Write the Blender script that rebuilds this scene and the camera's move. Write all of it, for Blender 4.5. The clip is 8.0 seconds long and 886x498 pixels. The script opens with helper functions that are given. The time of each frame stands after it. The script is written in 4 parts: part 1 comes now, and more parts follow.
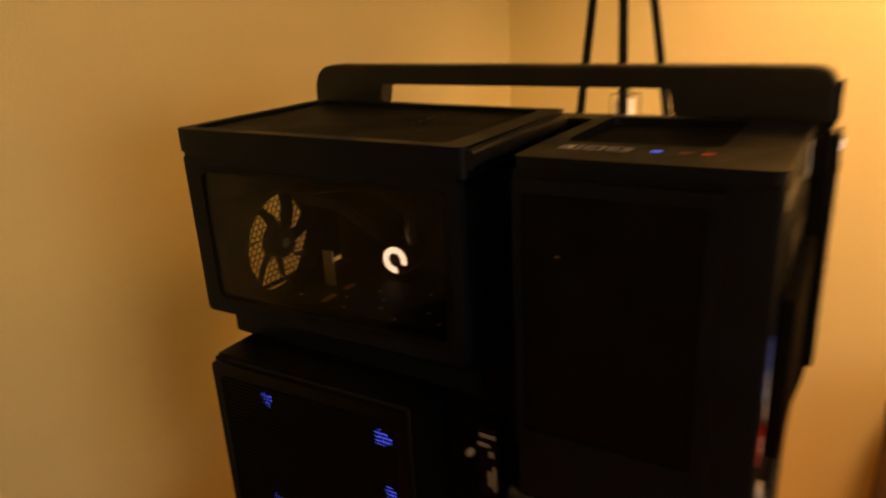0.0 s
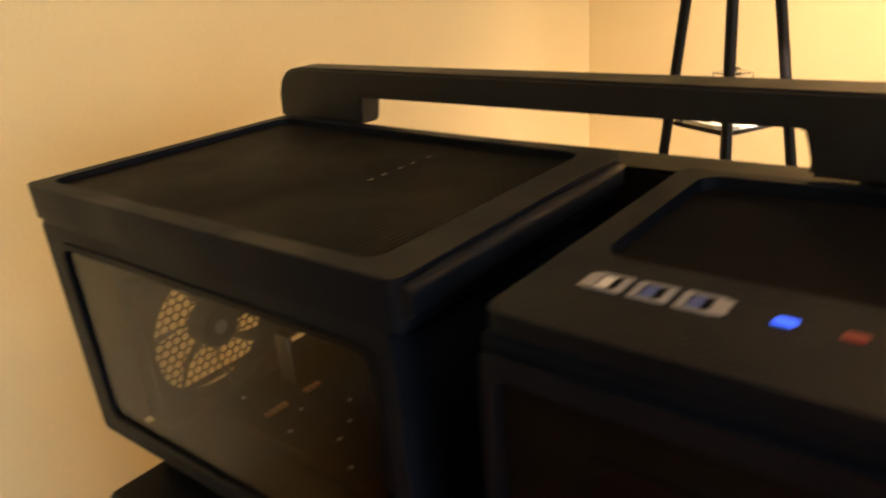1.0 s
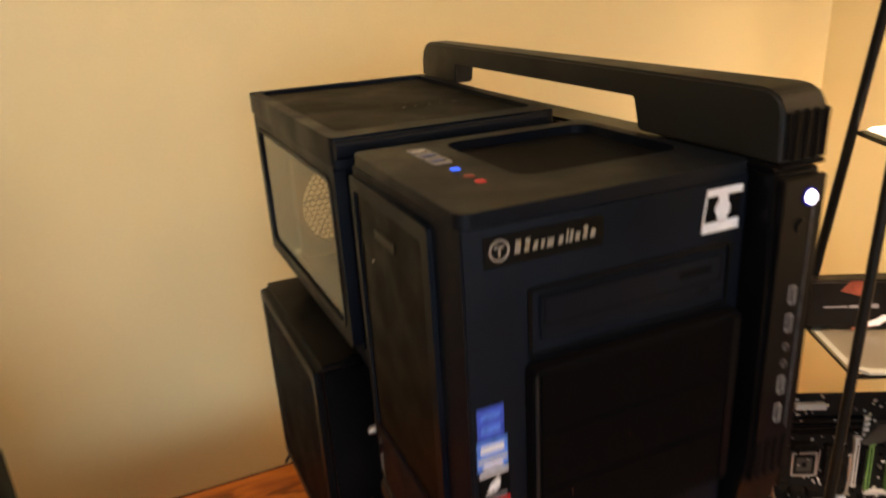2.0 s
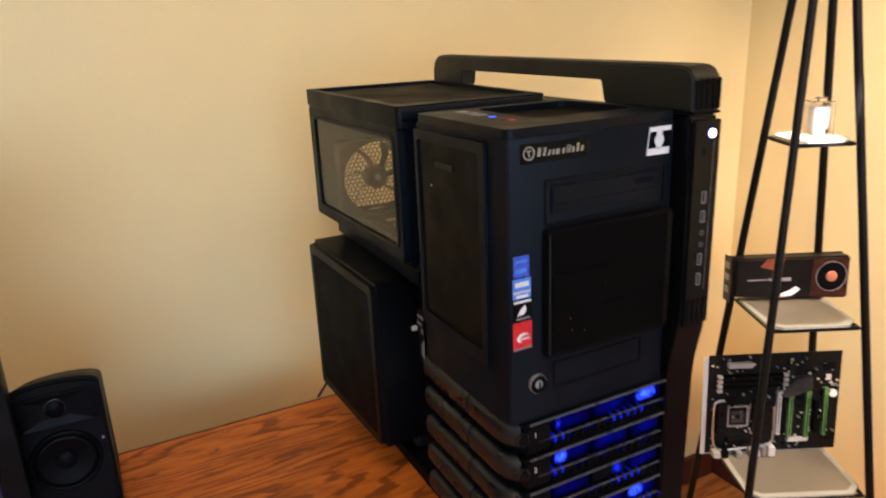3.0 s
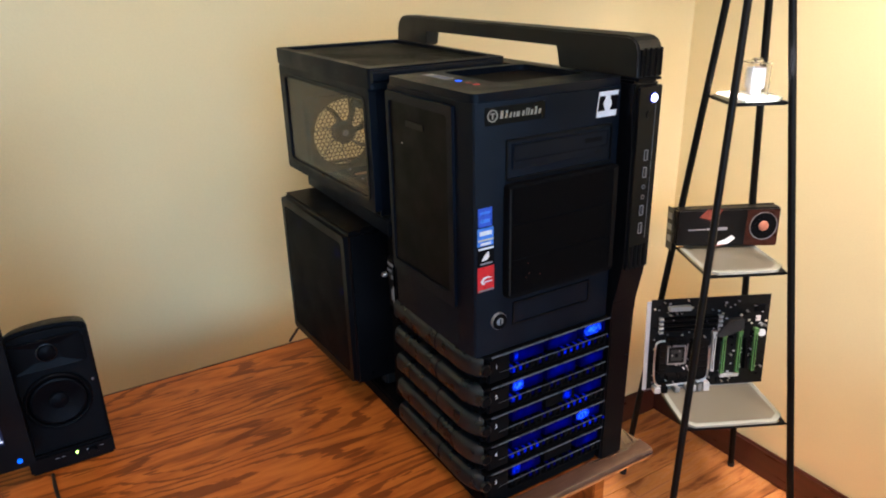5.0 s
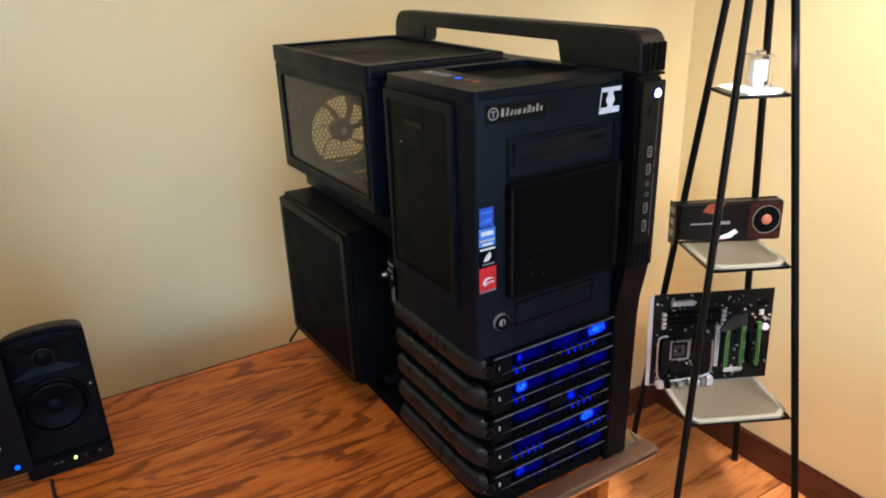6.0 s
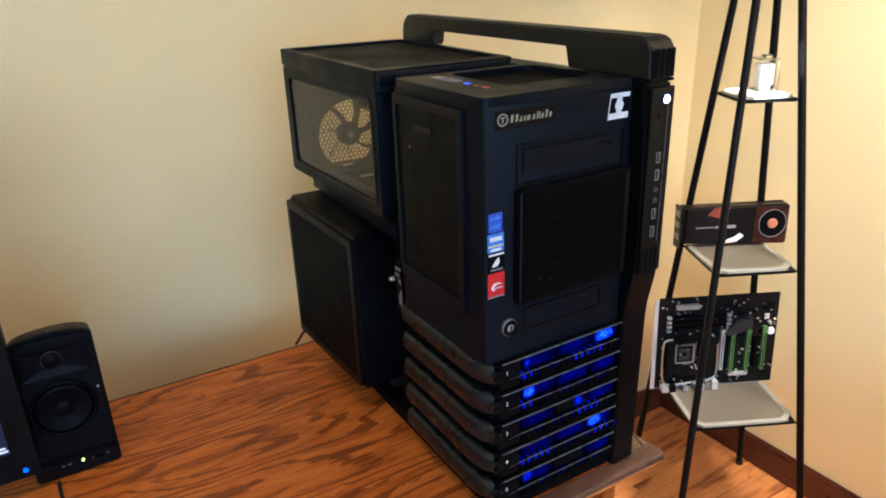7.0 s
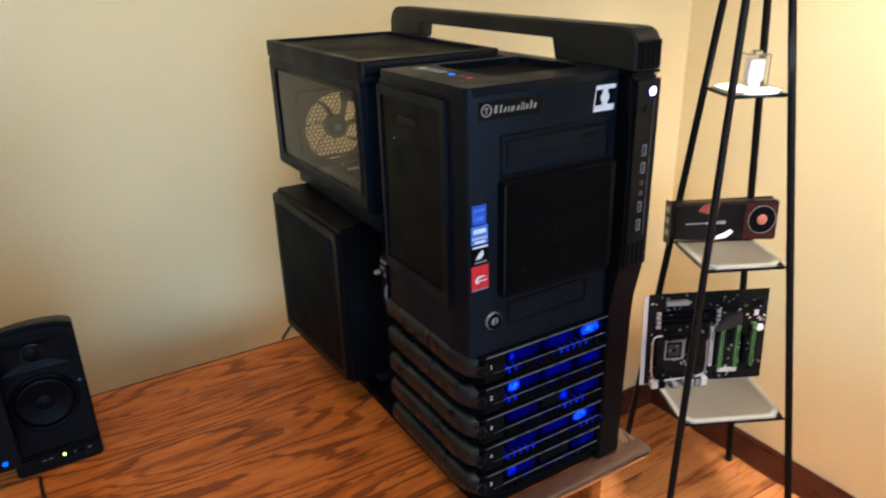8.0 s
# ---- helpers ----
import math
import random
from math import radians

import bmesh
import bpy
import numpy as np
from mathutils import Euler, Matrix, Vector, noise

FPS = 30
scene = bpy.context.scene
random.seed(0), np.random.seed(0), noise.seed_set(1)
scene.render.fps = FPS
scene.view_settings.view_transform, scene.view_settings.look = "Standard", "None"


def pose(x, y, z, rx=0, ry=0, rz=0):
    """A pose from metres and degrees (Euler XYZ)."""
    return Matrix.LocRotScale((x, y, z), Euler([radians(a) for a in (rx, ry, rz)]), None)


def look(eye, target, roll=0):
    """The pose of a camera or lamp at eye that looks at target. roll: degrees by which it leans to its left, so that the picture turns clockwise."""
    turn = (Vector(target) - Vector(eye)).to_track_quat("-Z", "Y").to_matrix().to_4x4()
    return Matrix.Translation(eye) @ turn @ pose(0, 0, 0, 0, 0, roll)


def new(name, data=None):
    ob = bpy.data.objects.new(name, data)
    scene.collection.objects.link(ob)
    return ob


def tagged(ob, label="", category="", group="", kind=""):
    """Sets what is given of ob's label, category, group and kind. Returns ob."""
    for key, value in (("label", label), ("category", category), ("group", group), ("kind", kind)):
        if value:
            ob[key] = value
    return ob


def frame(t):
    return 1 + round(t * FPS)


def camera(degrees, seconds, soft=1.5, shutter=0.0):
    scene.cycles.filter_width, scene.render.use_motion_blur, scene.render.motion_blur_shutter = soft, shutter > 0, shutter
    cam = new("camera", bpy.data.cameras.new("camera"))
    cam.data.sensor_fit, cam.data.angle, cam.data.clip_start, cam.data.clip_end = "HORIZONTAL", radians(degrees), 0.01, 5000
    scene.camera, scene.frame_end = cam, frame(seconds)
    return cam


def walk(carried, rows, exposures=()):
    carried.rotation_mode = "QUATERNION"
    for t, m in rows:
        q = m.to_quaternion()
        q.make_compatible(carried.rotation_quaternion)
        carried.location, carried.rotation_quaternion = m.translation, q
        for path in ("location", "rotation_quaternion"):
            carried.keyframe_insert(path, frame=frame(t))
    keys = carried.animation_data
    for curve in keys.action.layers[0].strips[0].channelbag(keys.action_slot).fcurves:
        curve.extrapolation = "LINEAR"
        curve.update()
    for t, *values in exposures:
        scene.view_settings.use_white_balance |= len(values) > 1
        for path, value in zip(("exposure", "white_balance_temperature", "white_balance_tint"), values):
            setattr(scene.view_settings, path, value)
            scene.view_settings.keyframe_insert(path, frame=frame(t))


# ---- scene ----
cam = camera(65.1, 8.0, soft=1.9, shutter=0.6)
PATH = [
    (0, (-0.474, -0.038, 0.644), (1.133, 0.962, -0.002), -3.2),
    (0.2, (-0.397, -0.007, 0.643), (1.131, 1.075, -0.058), -4.9),
    (0.5, (-0.3, 0.054, 0.646), (1.215, 1.147, -0.068), -2.8),
    (0.7, (-0.254, 0.073, 0.653), (1.25, 1.155, -0.101), -3.5),
    (1, (-0.19, 0.046, 0.659), (1.225, 1.245, -0.09), -5.1),
    (1.2, (-0.148, -0.005, 0.656), (1.195, 1.301, -0.045), -4.0),
    (1.4, (-0.126, -0.088, 0.65), (0.997, 1.444, 0.022), -2.2),
    (1.5, (-0.118, -0.133, 0.647), (0.846, 1.494, -0.003), -2.1),
    (1.7, (-0.114, -0.217, 0.65), (0.604, 1.515, -0.047), -3.4),
    (2.8, (-0.321, -0.497, 0.634), (0.479, 1.217, -0.015), -3.6),
    (3, (-0.341, -0.533, 0.623), (0.523, 1.17, 0.031), -2.5),
    (3.5, (-0.385, -0.591, 0.63), (0.503, 1.035, -0.126), -2.3),
    (4, (-0.386, -0.599, 0.644), (0.448, 1.078, -0.057), -4.4),
    (4.5, (-0.395, -0.596, 0.647), (0.55, 1.015, -0.068), -1.1),
    (6, (-0.385, -0.576, 0.65), (0.565, 1.019, -0.094), -2.0),
    (6.5, (-0.384, -0.572, 0.649), (0.538, 1.019, -0.138), -1.9),
    (7, (-0.39, -0.572, 0.655), (0.554, 1.028, -0.086), -1.9),
    (7.5, (-0.385, -0.569, 0.65), (0.513, 1.032, -0.143), -2.9),
    (8, (-0.378, -0.574, 0.647), (0.579, 1.015, -0.102), -1.5),
]
EXPOSURES = [(0, -1.05, 26500, 39), (0.3, -0.68, 16800, 37), (0.6, -0.12, 10200, 33), (1.0, -0.04, 8550, 31), (1.7, -0.12, 8500, 30), (2.8, 0.08, 7050, 28), (3.5, 0.10, 6250, 26), (6, 0.09, 5720, 19), (8, 0.09, 5620, 19)]
walk(cam, [(t, look(eye, target, roll)) for t, eye, target, roll in PATH], EXPOSURES)

# ---- light ----
FLOOR = -0.775
CEIL = 1.66
XW, XE, YS, YN = -2.6, 1.295, -3.0, 0.816

world = bpy.data.worlds.new("world")
scene.world = world
world.use_nodes = True
sky = world.node_tree.nodes.new("ShaderNodeTexSky")
sky.sky_type = "NISHITA"
sky.sun_disc = False
sky.sun_elevation = radians(30)
sky.sun_rotation = radians(150)
world.node_tree.links.new(sky.outputs[0], world.node_tree.nodes["Background"].inputs[0])
world.node_tree.nodes["Background"].inputs[1].default_value = 0.08


def lamp(name, kind, m, energy, color, **kw):
    data = bpy.data.lights.new(name, kind)
    data.energy, data.color = energy, color
    if "size" in kw:
        data.shape, data.size, data.size_y = "RECTANGLE", kw["size"][0], kw["size"][1]
    if "spot" in kw:
        data.spot_size, data.spot_blend, data.shadow_soft_size = radians(kw["spot"]), kw["blend"], kw["soft"]
    if "soft" in kw and "spot" not in kw:
        data.shadow_soft_size = kw["soft"]
    ob = new(name, data)
    ob.matrix_basis = m
    return ob


WARM = (1.0, 0.775, 0.56)
# first two inferred from the lit corner; the other four are added fill
DOWNLIGHTS_AND_FILL = [(0.80, -0.42, 440, 88), (0.50, -0.75, 17, 120), (-0.40, -0.50, 34, 116), (-1.5, -0.6, 32, 116), (-0.9, -2.5, 4, 140), (0.6, -2.3, 4, 140)]
for dx, dy, watts, cone in DOWNLIGHTS_AND_FILL:
    lamp("downlight_and_fill_lamp", "SPOT", look((dx, dy, CEIL - 0.03), (dx, dy + (0.75 if dy > -1 else 0.0), 0) if watts < 200 else (1.295, -0.10, 0.20)), watts, WARM if watts < 200 else (1.0, 0.83, 0.66), spot=cone, blend=0.8, soft=0.26 if watts > 200 else 0.14)
# the reflector lamp aimed at the stand has a hot middle
lamp("stand_spot_lamp", "SPOT", look((0.50, -0.75, CEIL - 0.03), (1.027, 0.422, 0.384)), 9500, (1.0, 0.94, 0.86), spot=3.1, blend=0.15, soft=0.02)
# daylight in the opening of the window behind the camera
lamp("window_daylight", "AREA", pose(-1.0, YS + 0.10, 0.65, 90, 0, 0), 60, (0.44, 0.73, 1.0), size=(2.4, 1.5))


# ---- materials ----
def mat(name, base, rough=0.5, metal=0.0, vary=0.12, scale=6.0, fine=180.0, bump=0.15, depth=0.0006, stretch=(1, 1, 1), rvary=0.12, coat=0.0, spec=0.5):
    """Plain surface with blotches, fine grain and relief."""
    m = bpy.data.materials.new(name)
    m.use_nodes = True
    t = m.node_tree
    b = t.nodes["Principled BSDF"]
    b.inputs["Metallic"].default_value = metal
    b.inputs["Coat Weight"].default_value = coat
    b.inputs["Specular IOR Level"].default_value = spec
    tc = t.nodes.new("ShaderNodeTexCoord")
    mp = t.nodes.new("ShaderNodeMapping")
    mp.inputs["Scale"].default_value = stretch
    t.links.new(tc.outputs["Object"], mp.inputs[0])
    n1 = t.nodes.new("ShaderNodeTexNoise")
    n1.inputs["Scale"].default_value, n1.inputs["Detail"].default_value = scale, 4
    n2 = t.nodes.new("ShaderNodeTexNoise")
    n2.inputs["Scale"].default_value, n2.inputs["Detail"].default_value = fine, 3
    for n in (n1, n2):
        t.links.new(mp.outputs[0], n.inputs["Vector"])
    add = t.nodes.new("ShaderNodeMath")
    add.operation = "MULTIPLY_ADD"
    t.links.new(n2.outputs[0], add.inputs[0])
    add.inputs[1].default_value = 0.5
    t.links.new(n1.outputs[0], add.inputs[2])
    r = t.nodes.new("ShaderNodeMapRange")
    r.inputs[1].default_value, r.inputs[2].default_value = 0.4, 1.1
    r.inputs[3].default_value, r.inputs[4].default_value = 1 - vary, 1 + vary
    t.links.new(add.outputs[0], r.inputs[0])
    mix = t.nodes.new("ShaderNodeVectorMath")
    mix.operation = "SCALE"
    mix.inputs[0].default_value = base
    t.links.new(r.outputs[0], mix.inputs["Scale"])
    t.links.new(mix.outputs[0], b.inputs["Base Color"])
    rr = t.nodes.new("ShaderNodeMapRange")
    rr.inputs[1].default_value, rr.inputs[2].default_value = 0.3, 0.7
    rr.inputs[3].default_value, rr.inputs[4].default_value = max(0.03, rough - rvary), min(1, rough + rvary)
    t.links.new(n1.outputs[0], rr.inputs[0])
    t.links.new(rr.outputs[0], b.inputs["Roughness"])
    if bump:
        bp = t.nodes.new("ShaderNodeBump")
        bp.inputs["Strength"].default_value, bp.inputs["Distance"].default_value = bump, depth
        t.links.new(n2.outputs[0], bp.inputs["Height"])
        t.links.new(bp.outputs[0], b.inputs["Normal"])
    return m


def glow(name, color, strength):
    m = bpy.data.materials.new(name)
    m.use_nodes = True
    b = m.node_tree.nodes["Principled BSDF"]
    b.inputs["Base Color"].default_value = (*[c * 0.02 for c in color], 1)
    b.inputs["Emission Color"].default_value = (*color, 1)
    b.inputs["Emission Strength"].default_value = strength
    return m


def patchy(name, color, low, high, scale, ends=0.12):
    """Light windows lit unevenly from behind."""
    m = glow(name, color, 1.0)
    t = m.node_tree
    b = t.nodes["Principled BSDF"]
    b.inputs["Specular IOR Level"].default_value = 0.02
    tc = t.nodes.new("ShaderNodeTexCoord")
    n = t.nodes.new("ShaderNodeTexNoise")
    n.inputs["Scale"].default_value, n.inputs["Detail"].default_value = scale, 1
    t.links.new(tc.outputs["Object"], n.inputs["Vector"])
    r = t.nodes.new("ShaderNodeMapRange")
    r.inputs[1].default_value, r.inputs[2].default_value = 0.35, 0.7
    r.inputs[3].default_value, r.inputs[4].default_value = low, high
    t.links.new(n.outputs[0], r.inputs[0])
    # strongest before the middle of each window, fading to its ends
    mp = t.nodes.new("ShaderNodeMapping")
    mp.inputs["Location"].default_value, mp.inputs["Scale"].default_value = (-0.9, 0, -0.8), (1.8, 0, 1.6)
    t.links.new(tc.outputs["Generated"], mp.inputs[0])
    ln = t.nodes.new("ShaderNodeVectorMath")
    ln.operation = "LENGTH"
    t.links.new(mp.outputs[0], ln.inputs[0])
    f = t.nodes.new("ShaderNodeMapRange")
    f.interpolation_type = "SMOOTHSTEP"
    f.inputs[1].default_value, f.inputs[2].default_value = 0.1, 1.15
    f.inputs[3].default_value, f.inputs[4].default_value = 1.35, ends
    t.links.new(ln.outputs["Value"], f.inputs[0])
    mu = t.nodes.new("ShaderNodeMath")
    mu.operation = "MULTIPLY"
    t.links.new(r.outputs[0], mu.inputs[0])
    t.links.new(f.outputs[0], mu.inputs[1])
    t.links.new(mu.outputs[0], b.inputs["Emission Strength"])
    return m


def clear(name, color, rough=0.02, ior=1.49):
    m = bpy.data.materials.new(name)
    m.use_nodes = True
    b = m.node_tree.nodes["Principled BSDF"]
    b.inputs["Base Color"].default_value = (*color, 1)
    b.inputs["Transmission Weight"].default_value = 1
    b.inputs["Roughness"].default_value = rough
    b.inputs["IOR"].default_value = ior
    return m


def oak(name, light, mid, dark, rough, along, piece=False, cathedral=1.0, rings=False):
    """Oak with long dark grain; along is the axis of the grain."""
    m = bpy.data.materials.new(name)
    m.use_nodes = True
    t = m.node_tree
    b = t.nodes["Principled BSDF"]
    tc = t.nodes.new("ShaderNodeTexCoord")
    mp = t.nodes.new("ShaderNodeMapping")
    s = [62.0 * cathedral, 62.0 * cathedral, 62.0 * cathedral]
    s[along] = 10.5 * cathedral
    mp.inputs["Scale"].default_value = s
    src = tc.outputs["Object"]
    if piece:
        oi = t.nodes.new("ShaderNodeObjectInfo")
        off = t.nodes.new("ShaderNodeVectorMath")
        off.operation = "SCALE"
        off.inputs[0].default_value = (3.0, 7.0, 11.0)
        t.links.new(oi.outputs["Random"], off.inputs["Scale"])
        ad = t.nodes.new("ShaderNodeVectorMath")
        t.links.new(src, ad.inputs[0])
        t.links.new(off.outputs[0], ad.inputs[1])
        src = ad.outputs[0]
    t.links.new(src, mp.inputs[0])
    big = t.nodes.new("ShaderNodeTexNoise")
    big.inputs["Scale"].default_value, big.inputs["Detail"].default_value, big.inputs["Distortion"].default_value = 1.0, 3, 0.9
    t.links.new(mp.outputs[0], big.inputs["Vector"])
    mp2 = t.nodes.new("ShaderNodeMapping")
    s2 = [160.0, 160.0, 160.0]
    s2[along] = 5.0
    mp2.inputs["Scale"].default_value = s2
    t.links.new(src, mp2.inputs[0])
    fib = t.nodes.new("ShaderNodeTexNoise")
    fib.inputs["Scale"].default_value, fib.inputs["Detail"].default_value = 1.0, 4
    t.links.new(mp2.outputs[0], fib.inputs["Vector"])
    patch = t.nodes.new("ShaderNodeTexNoise")
    patch.inputs["Scale"].default_value, patch.inputs["Detail"].default_value = 2.4, 2
    mp3 = t.nodes.new("ShaderNodeMapping")
    s3 = [4.0, 4.0, 4.0]
    s3[along] = 1.2
    mp3.inputs["Scale"].default_value = s3
    t.links.new(src, mp3.inputs[0])
    t.links.new(mp3.outputs[0], patch.inputs["Vector"])
    a1 = t.nodes.new("ShaderNodeMath")
    a1.operation = "MULTIPLY_ADD"
    a1.inputs[1].default_value = 0.30
    t.links.new(fib.outputs[0], a1.inputs[0])
    t.links.new(big.outputs[0], a1.inputs[2])
    a2 = t.nodes.new("ShaderNodeMath")
    a2.operation = "MULTIPLY_ADD"
    a2.inputs[1].default_value = 0.45
    t.links.new(patch.outputs[0], a2.inputs[0])
    t.links.new(a1.outputs[0], a2.inputs[2])
    cr = t.nodes.new("ShaderNodeValToRGB")
    e = cr.color_ramp.elements
    e[0].position, e[0].color = 0.70, (*dark, 1)
    e[1].position, e[1].color = 1.06 * 0.94, (*light, 1)
    k = cr.color_ramp.elements.new(0.85)
    k.color = (*mid, 1)
    t.links.new(a2.outputs[0], cr.inputs[0])
    col = cr.outputs[0]
    if rings:
        # growth rings cut along the board: nested pointed loops, broken into flecks
        mp4 = t.nodes.new("ShaderNodeMapping")
        s4 = [10.0, 10.0, 10.0]
        s4[along] = 2.0
        mp4.inputs["Scale"].default_value = s4
        t.links.new(src, mp4.inputs[0])
        hill = t.nodes.new("ShaderNodeTexNoise")
        hill.inputs["Scale"].default_value, hill.inputs["Detail"].default_value = 1.0, 1.2
        t.links.new(mp4.outputs[0], hill.inputs["Vector"])
        turns = t.nodes.new("ShaderNodeMath")
        turns.operation = "MULTIPLY_ADD"
        turns.inputs[1].default_value = 85.0
        t.links.new(hill.outputs[0], turns.inputs[0])
        wob = t.nodes.new("ShaderNodeMath")
        wob.operation = "MULTIPLY"
        wob.inputs[1].default_value = 7.0
        t.links.new(big.outputs[0], wob.inputs[0])
        t.links.new(wob.outputs[0], turns.inputs[2])
        sn = t.nodes.new("ShaderNodeMath")
        sn.operation = "SINE"
        t.links.new(turns.outputs[0], sn.inputs[0])
        br_ = t.nodes.new("ShaderNodeMath")
        br_.operation = "MULTIPLY_ADD"
        br_.inputs[1].default_value = 2.4
        t.links.new(fib.outputs[0], br_.inputs[0])
        t.links.new(sn.outputs[0], br_.inputs[2])
        br2 = t.nodes.new("ShaderNodeMath")
        br2.operation = "MULTIPLY_ADD"
        br2.inputs[1].default_value = 1.5
        t.links.new(patch.outputs[0], br2.inputs[0])
        t.links.new(br_.outputs[0], br2.inputs[2])
        fl = t.nodes.new("ShaderNodeMapRange")
        fl.inputs[1].default_value, fl.inputs[2].default_value = 2.42, 2.66
        fl.inputs[3].default_value, fl.inputs[4].default_value = 0.0, 0.80
        t.links.new(br2.outputs[0], fl.inputs[0])
        mx = t.nodes.new("ShaderNodeMix")
        mx.data_type = "RGBA"
        t.links.new(fl.outputs[0], mx.inputs["Factor"])
        t.links.new(col, mx.inputs[6])
        mx.inputs[7].default_value = (*dark, 1)
        col = mx.outputs[2]
        e[0].position = 0.50
        b.inputs["Specular IOR Level"].default_value = 0.2
    if piece:
        pr = t.nodes.new("ShaderNodeMapRange")
        pr.inputs[3].default_value, pr.inputs[4].default_value = 0.75, 1.2
        t.links.new(oi.outputs["Random"], pr.inputs[0])
        sc = t.nodes.new("ShaderNodeVectorMath")
        sc.operation = "SCALE"
        t.links.new(col, sc.inputs[0])
        t.links.new(pr.outputs[0], sc.inputs["Scale"])
        col = sc.outputs[0]
    t.links.new(col, b.inputs["Base Color"])
    b.inputs["Specular IOR Level"].default_value = 0.2 if rings else 0.35
    rr = t.nodes.new("ShaderNodeMapRange")
    rr.inputs[3].default_value, rr.inputs[4].default_value = rough + 0.12, rough - 0.08
    t.links.new(a1.outputs[0], rr.inputs[0])
    t.links.new(rr.outputs[0], b.inputs["Roughness"])
    bp = t.nodes.new("ShaderNodeBump")
    bp.inputs["Strength"].default_value, bp.inputs["Distance"].default_value = 0.2, 0.0005
    t.links.new(fib.outputs[0], bp.inputs["Height"])
    t.links.new(bp.outputs[0], b.inputs["Normal"])
    return m


M_WALL = mat("cream_wall_paint", (0.80, 0.675, 0.365), 0.6, vary=0.05, scale=2.2, fine=240, bump=0.25, depth=0.0012)
M_CEIL = mat("white_ceiling_paint", (0.8, 0.78, 0.72), 0.8, vary=0.04, scale=3, fine=160, bump=0.3, depth=0.001)
M_OAK = oak("red_oak_desk", (0.56, 0.155, 0.022), (0.47, 0.120, 0.016), (0.15, 0.031, 0.006), 0.40, 0, rings=True)
M_EDGE = mat("varnished_edge", (0.11, 0.055, 0.034), 0.10, vary=0.45, scale=30, fine=300, bump=0.05, stretch=(0.2, 1, 1), rvary=0.05, coat=1.0, spec=0.8)
M_FLOOR = oak("oak_floor", (0.62, 0.27, 0.085), (0.52, 0.20, 0.055), (0.24, 0.075, 0.02), 0.30, 0, True, 0.5)
M_SUB = mat("dark_subfloor", (0.05, 0.025, 0.012), 0.7)
M_BASE = mat("mahogany_baseboard", (0.07, 0.018, 0.010), 0.35, vary=0.35, scale=3, fine=90, stretch=(1, 1, 12))
M_BLK = mat("black_textured_plastic", (0.0014, 0.0036, 0.0078), 0.46, vary=0.4, scale=14, fine=700, bump=0.5, depth=0.0005, spec=0.15)
M_SATIN = mat("black_satin_plastic", (0.0020, 0.0022, 0.0028), 0.38, vary=0.3, scale=9, fine=500, bump=0.1, depth=0.0003, spec=0.15)
M_GLOSS = mat("black_gloss_plastic", (0.004, 0.004, 0.0045), 0.16, vary=0.2, scale=6, fine=200, bump=0.02, rvary=0.05)
M_RAIL = mat("dark_grey_rail", (0.085, 0.095, 0.11), 0.32, vary=0.5, scale=70)
M_RIDGE = mat("scuffed_black_ridge", (0.0058, 0.0080, 0.0098), 0.33, vary=0.45, scale=45, fine=700, spec=0.42)
M_SPK = mat("black_speaker_plastic", (0.0025, 0.003, 0.004), 0.5, vary=0.25, scale=14, fine=900, bump=0.3, depth=0.0004, spec=0.10)
M_DEEP = mat("black_recess", (0.003, 0.003, 0.0035), 0.6, vary=0.2, spec=0.05)
M_METAL = mat("black_painted_metal", (0.004, 0.004, 0.004), 0.4, vary=0.25, scale=20, fine=400, spec=0.12)
M_MESH = mat("black_perforated_mesh", (0.0016, 0.0017, 0.0021), 0.6, vary=0.5, scale=700, fine=1400, bump=0.6, depth=0.0008, spec=0.03)
M_ROOF = mat("black_roof_mesh", (0.0026, 0.0025, 0.0026), 0.5, vary=0.15, scale=12, fine=300, bump=0, spec=0.10)
M_SIDE = mat("black_side_acrylic", (0.0018, 0.0019, 0.0022), 0.5, vary=0.4, scale=25, fine=700, bump=0.15, depth=0.0003, spec=0.10)
M_HORN = mat("black_moulded_plastic", (0.0025, 0.003, 0.004), 0.42, vary=0.2, scale=30, fine=500, bump=0.1, depth=0.0003, spec=0.07)
M_HANDLE = mat("black_soft_touch_handle", (0.0028, 0.0032, 0.004), 0.48, vary=0.3, scale=12, fine=600, bump=0.2, depth=0.0003, spec=0.4)
M_CHROME = mat("brushed_chrome", (0.62, 0.62, 0.63), 0.22, metal=1.0, vary=0.1, scale=40, fine=600)
M_STEEL = mat("dull_steel", (0.52, 0.51, 0.49), 0.42, metal=1.0, vary=0.15, scale=30, fine=400)
M_WHITE = mat("white_print", (0.78, 0.78, 0.78), 0.5, vary=0.05, bump=0)
M_GREY = mat("grey_print", (0.2, 0.2, 0.21), 0.5, vary=0.08, bump=0)
M_STEEL_DIM = mat("dull_dark_steel", (0.07, 0.07, 0.075), 0.4, vary=0.2, scale=60)
M_SILVER = mat("silver_sticker", (0.75, 0.77, 0.8), 0.28, vary=0.08, scale=60, bump=0.05)
M_EMBLEM = mat("grey_emblem", (0.50, 0.51, 0.53), 0.32, metal=0.9, vary=0.1, scale=60, bump=0)
M_BLUE1 = mat("blue_sticker", (0.03, 0.09, 0.55), 0.35, vary=0.25, scale=160, fine=500, bump=0)
M_BLUE2 = mat("light_blue_sticker", (0.06, 0.22, 0.72), 0.35, vary=0.35, scale=160, fine=500, bump=0)
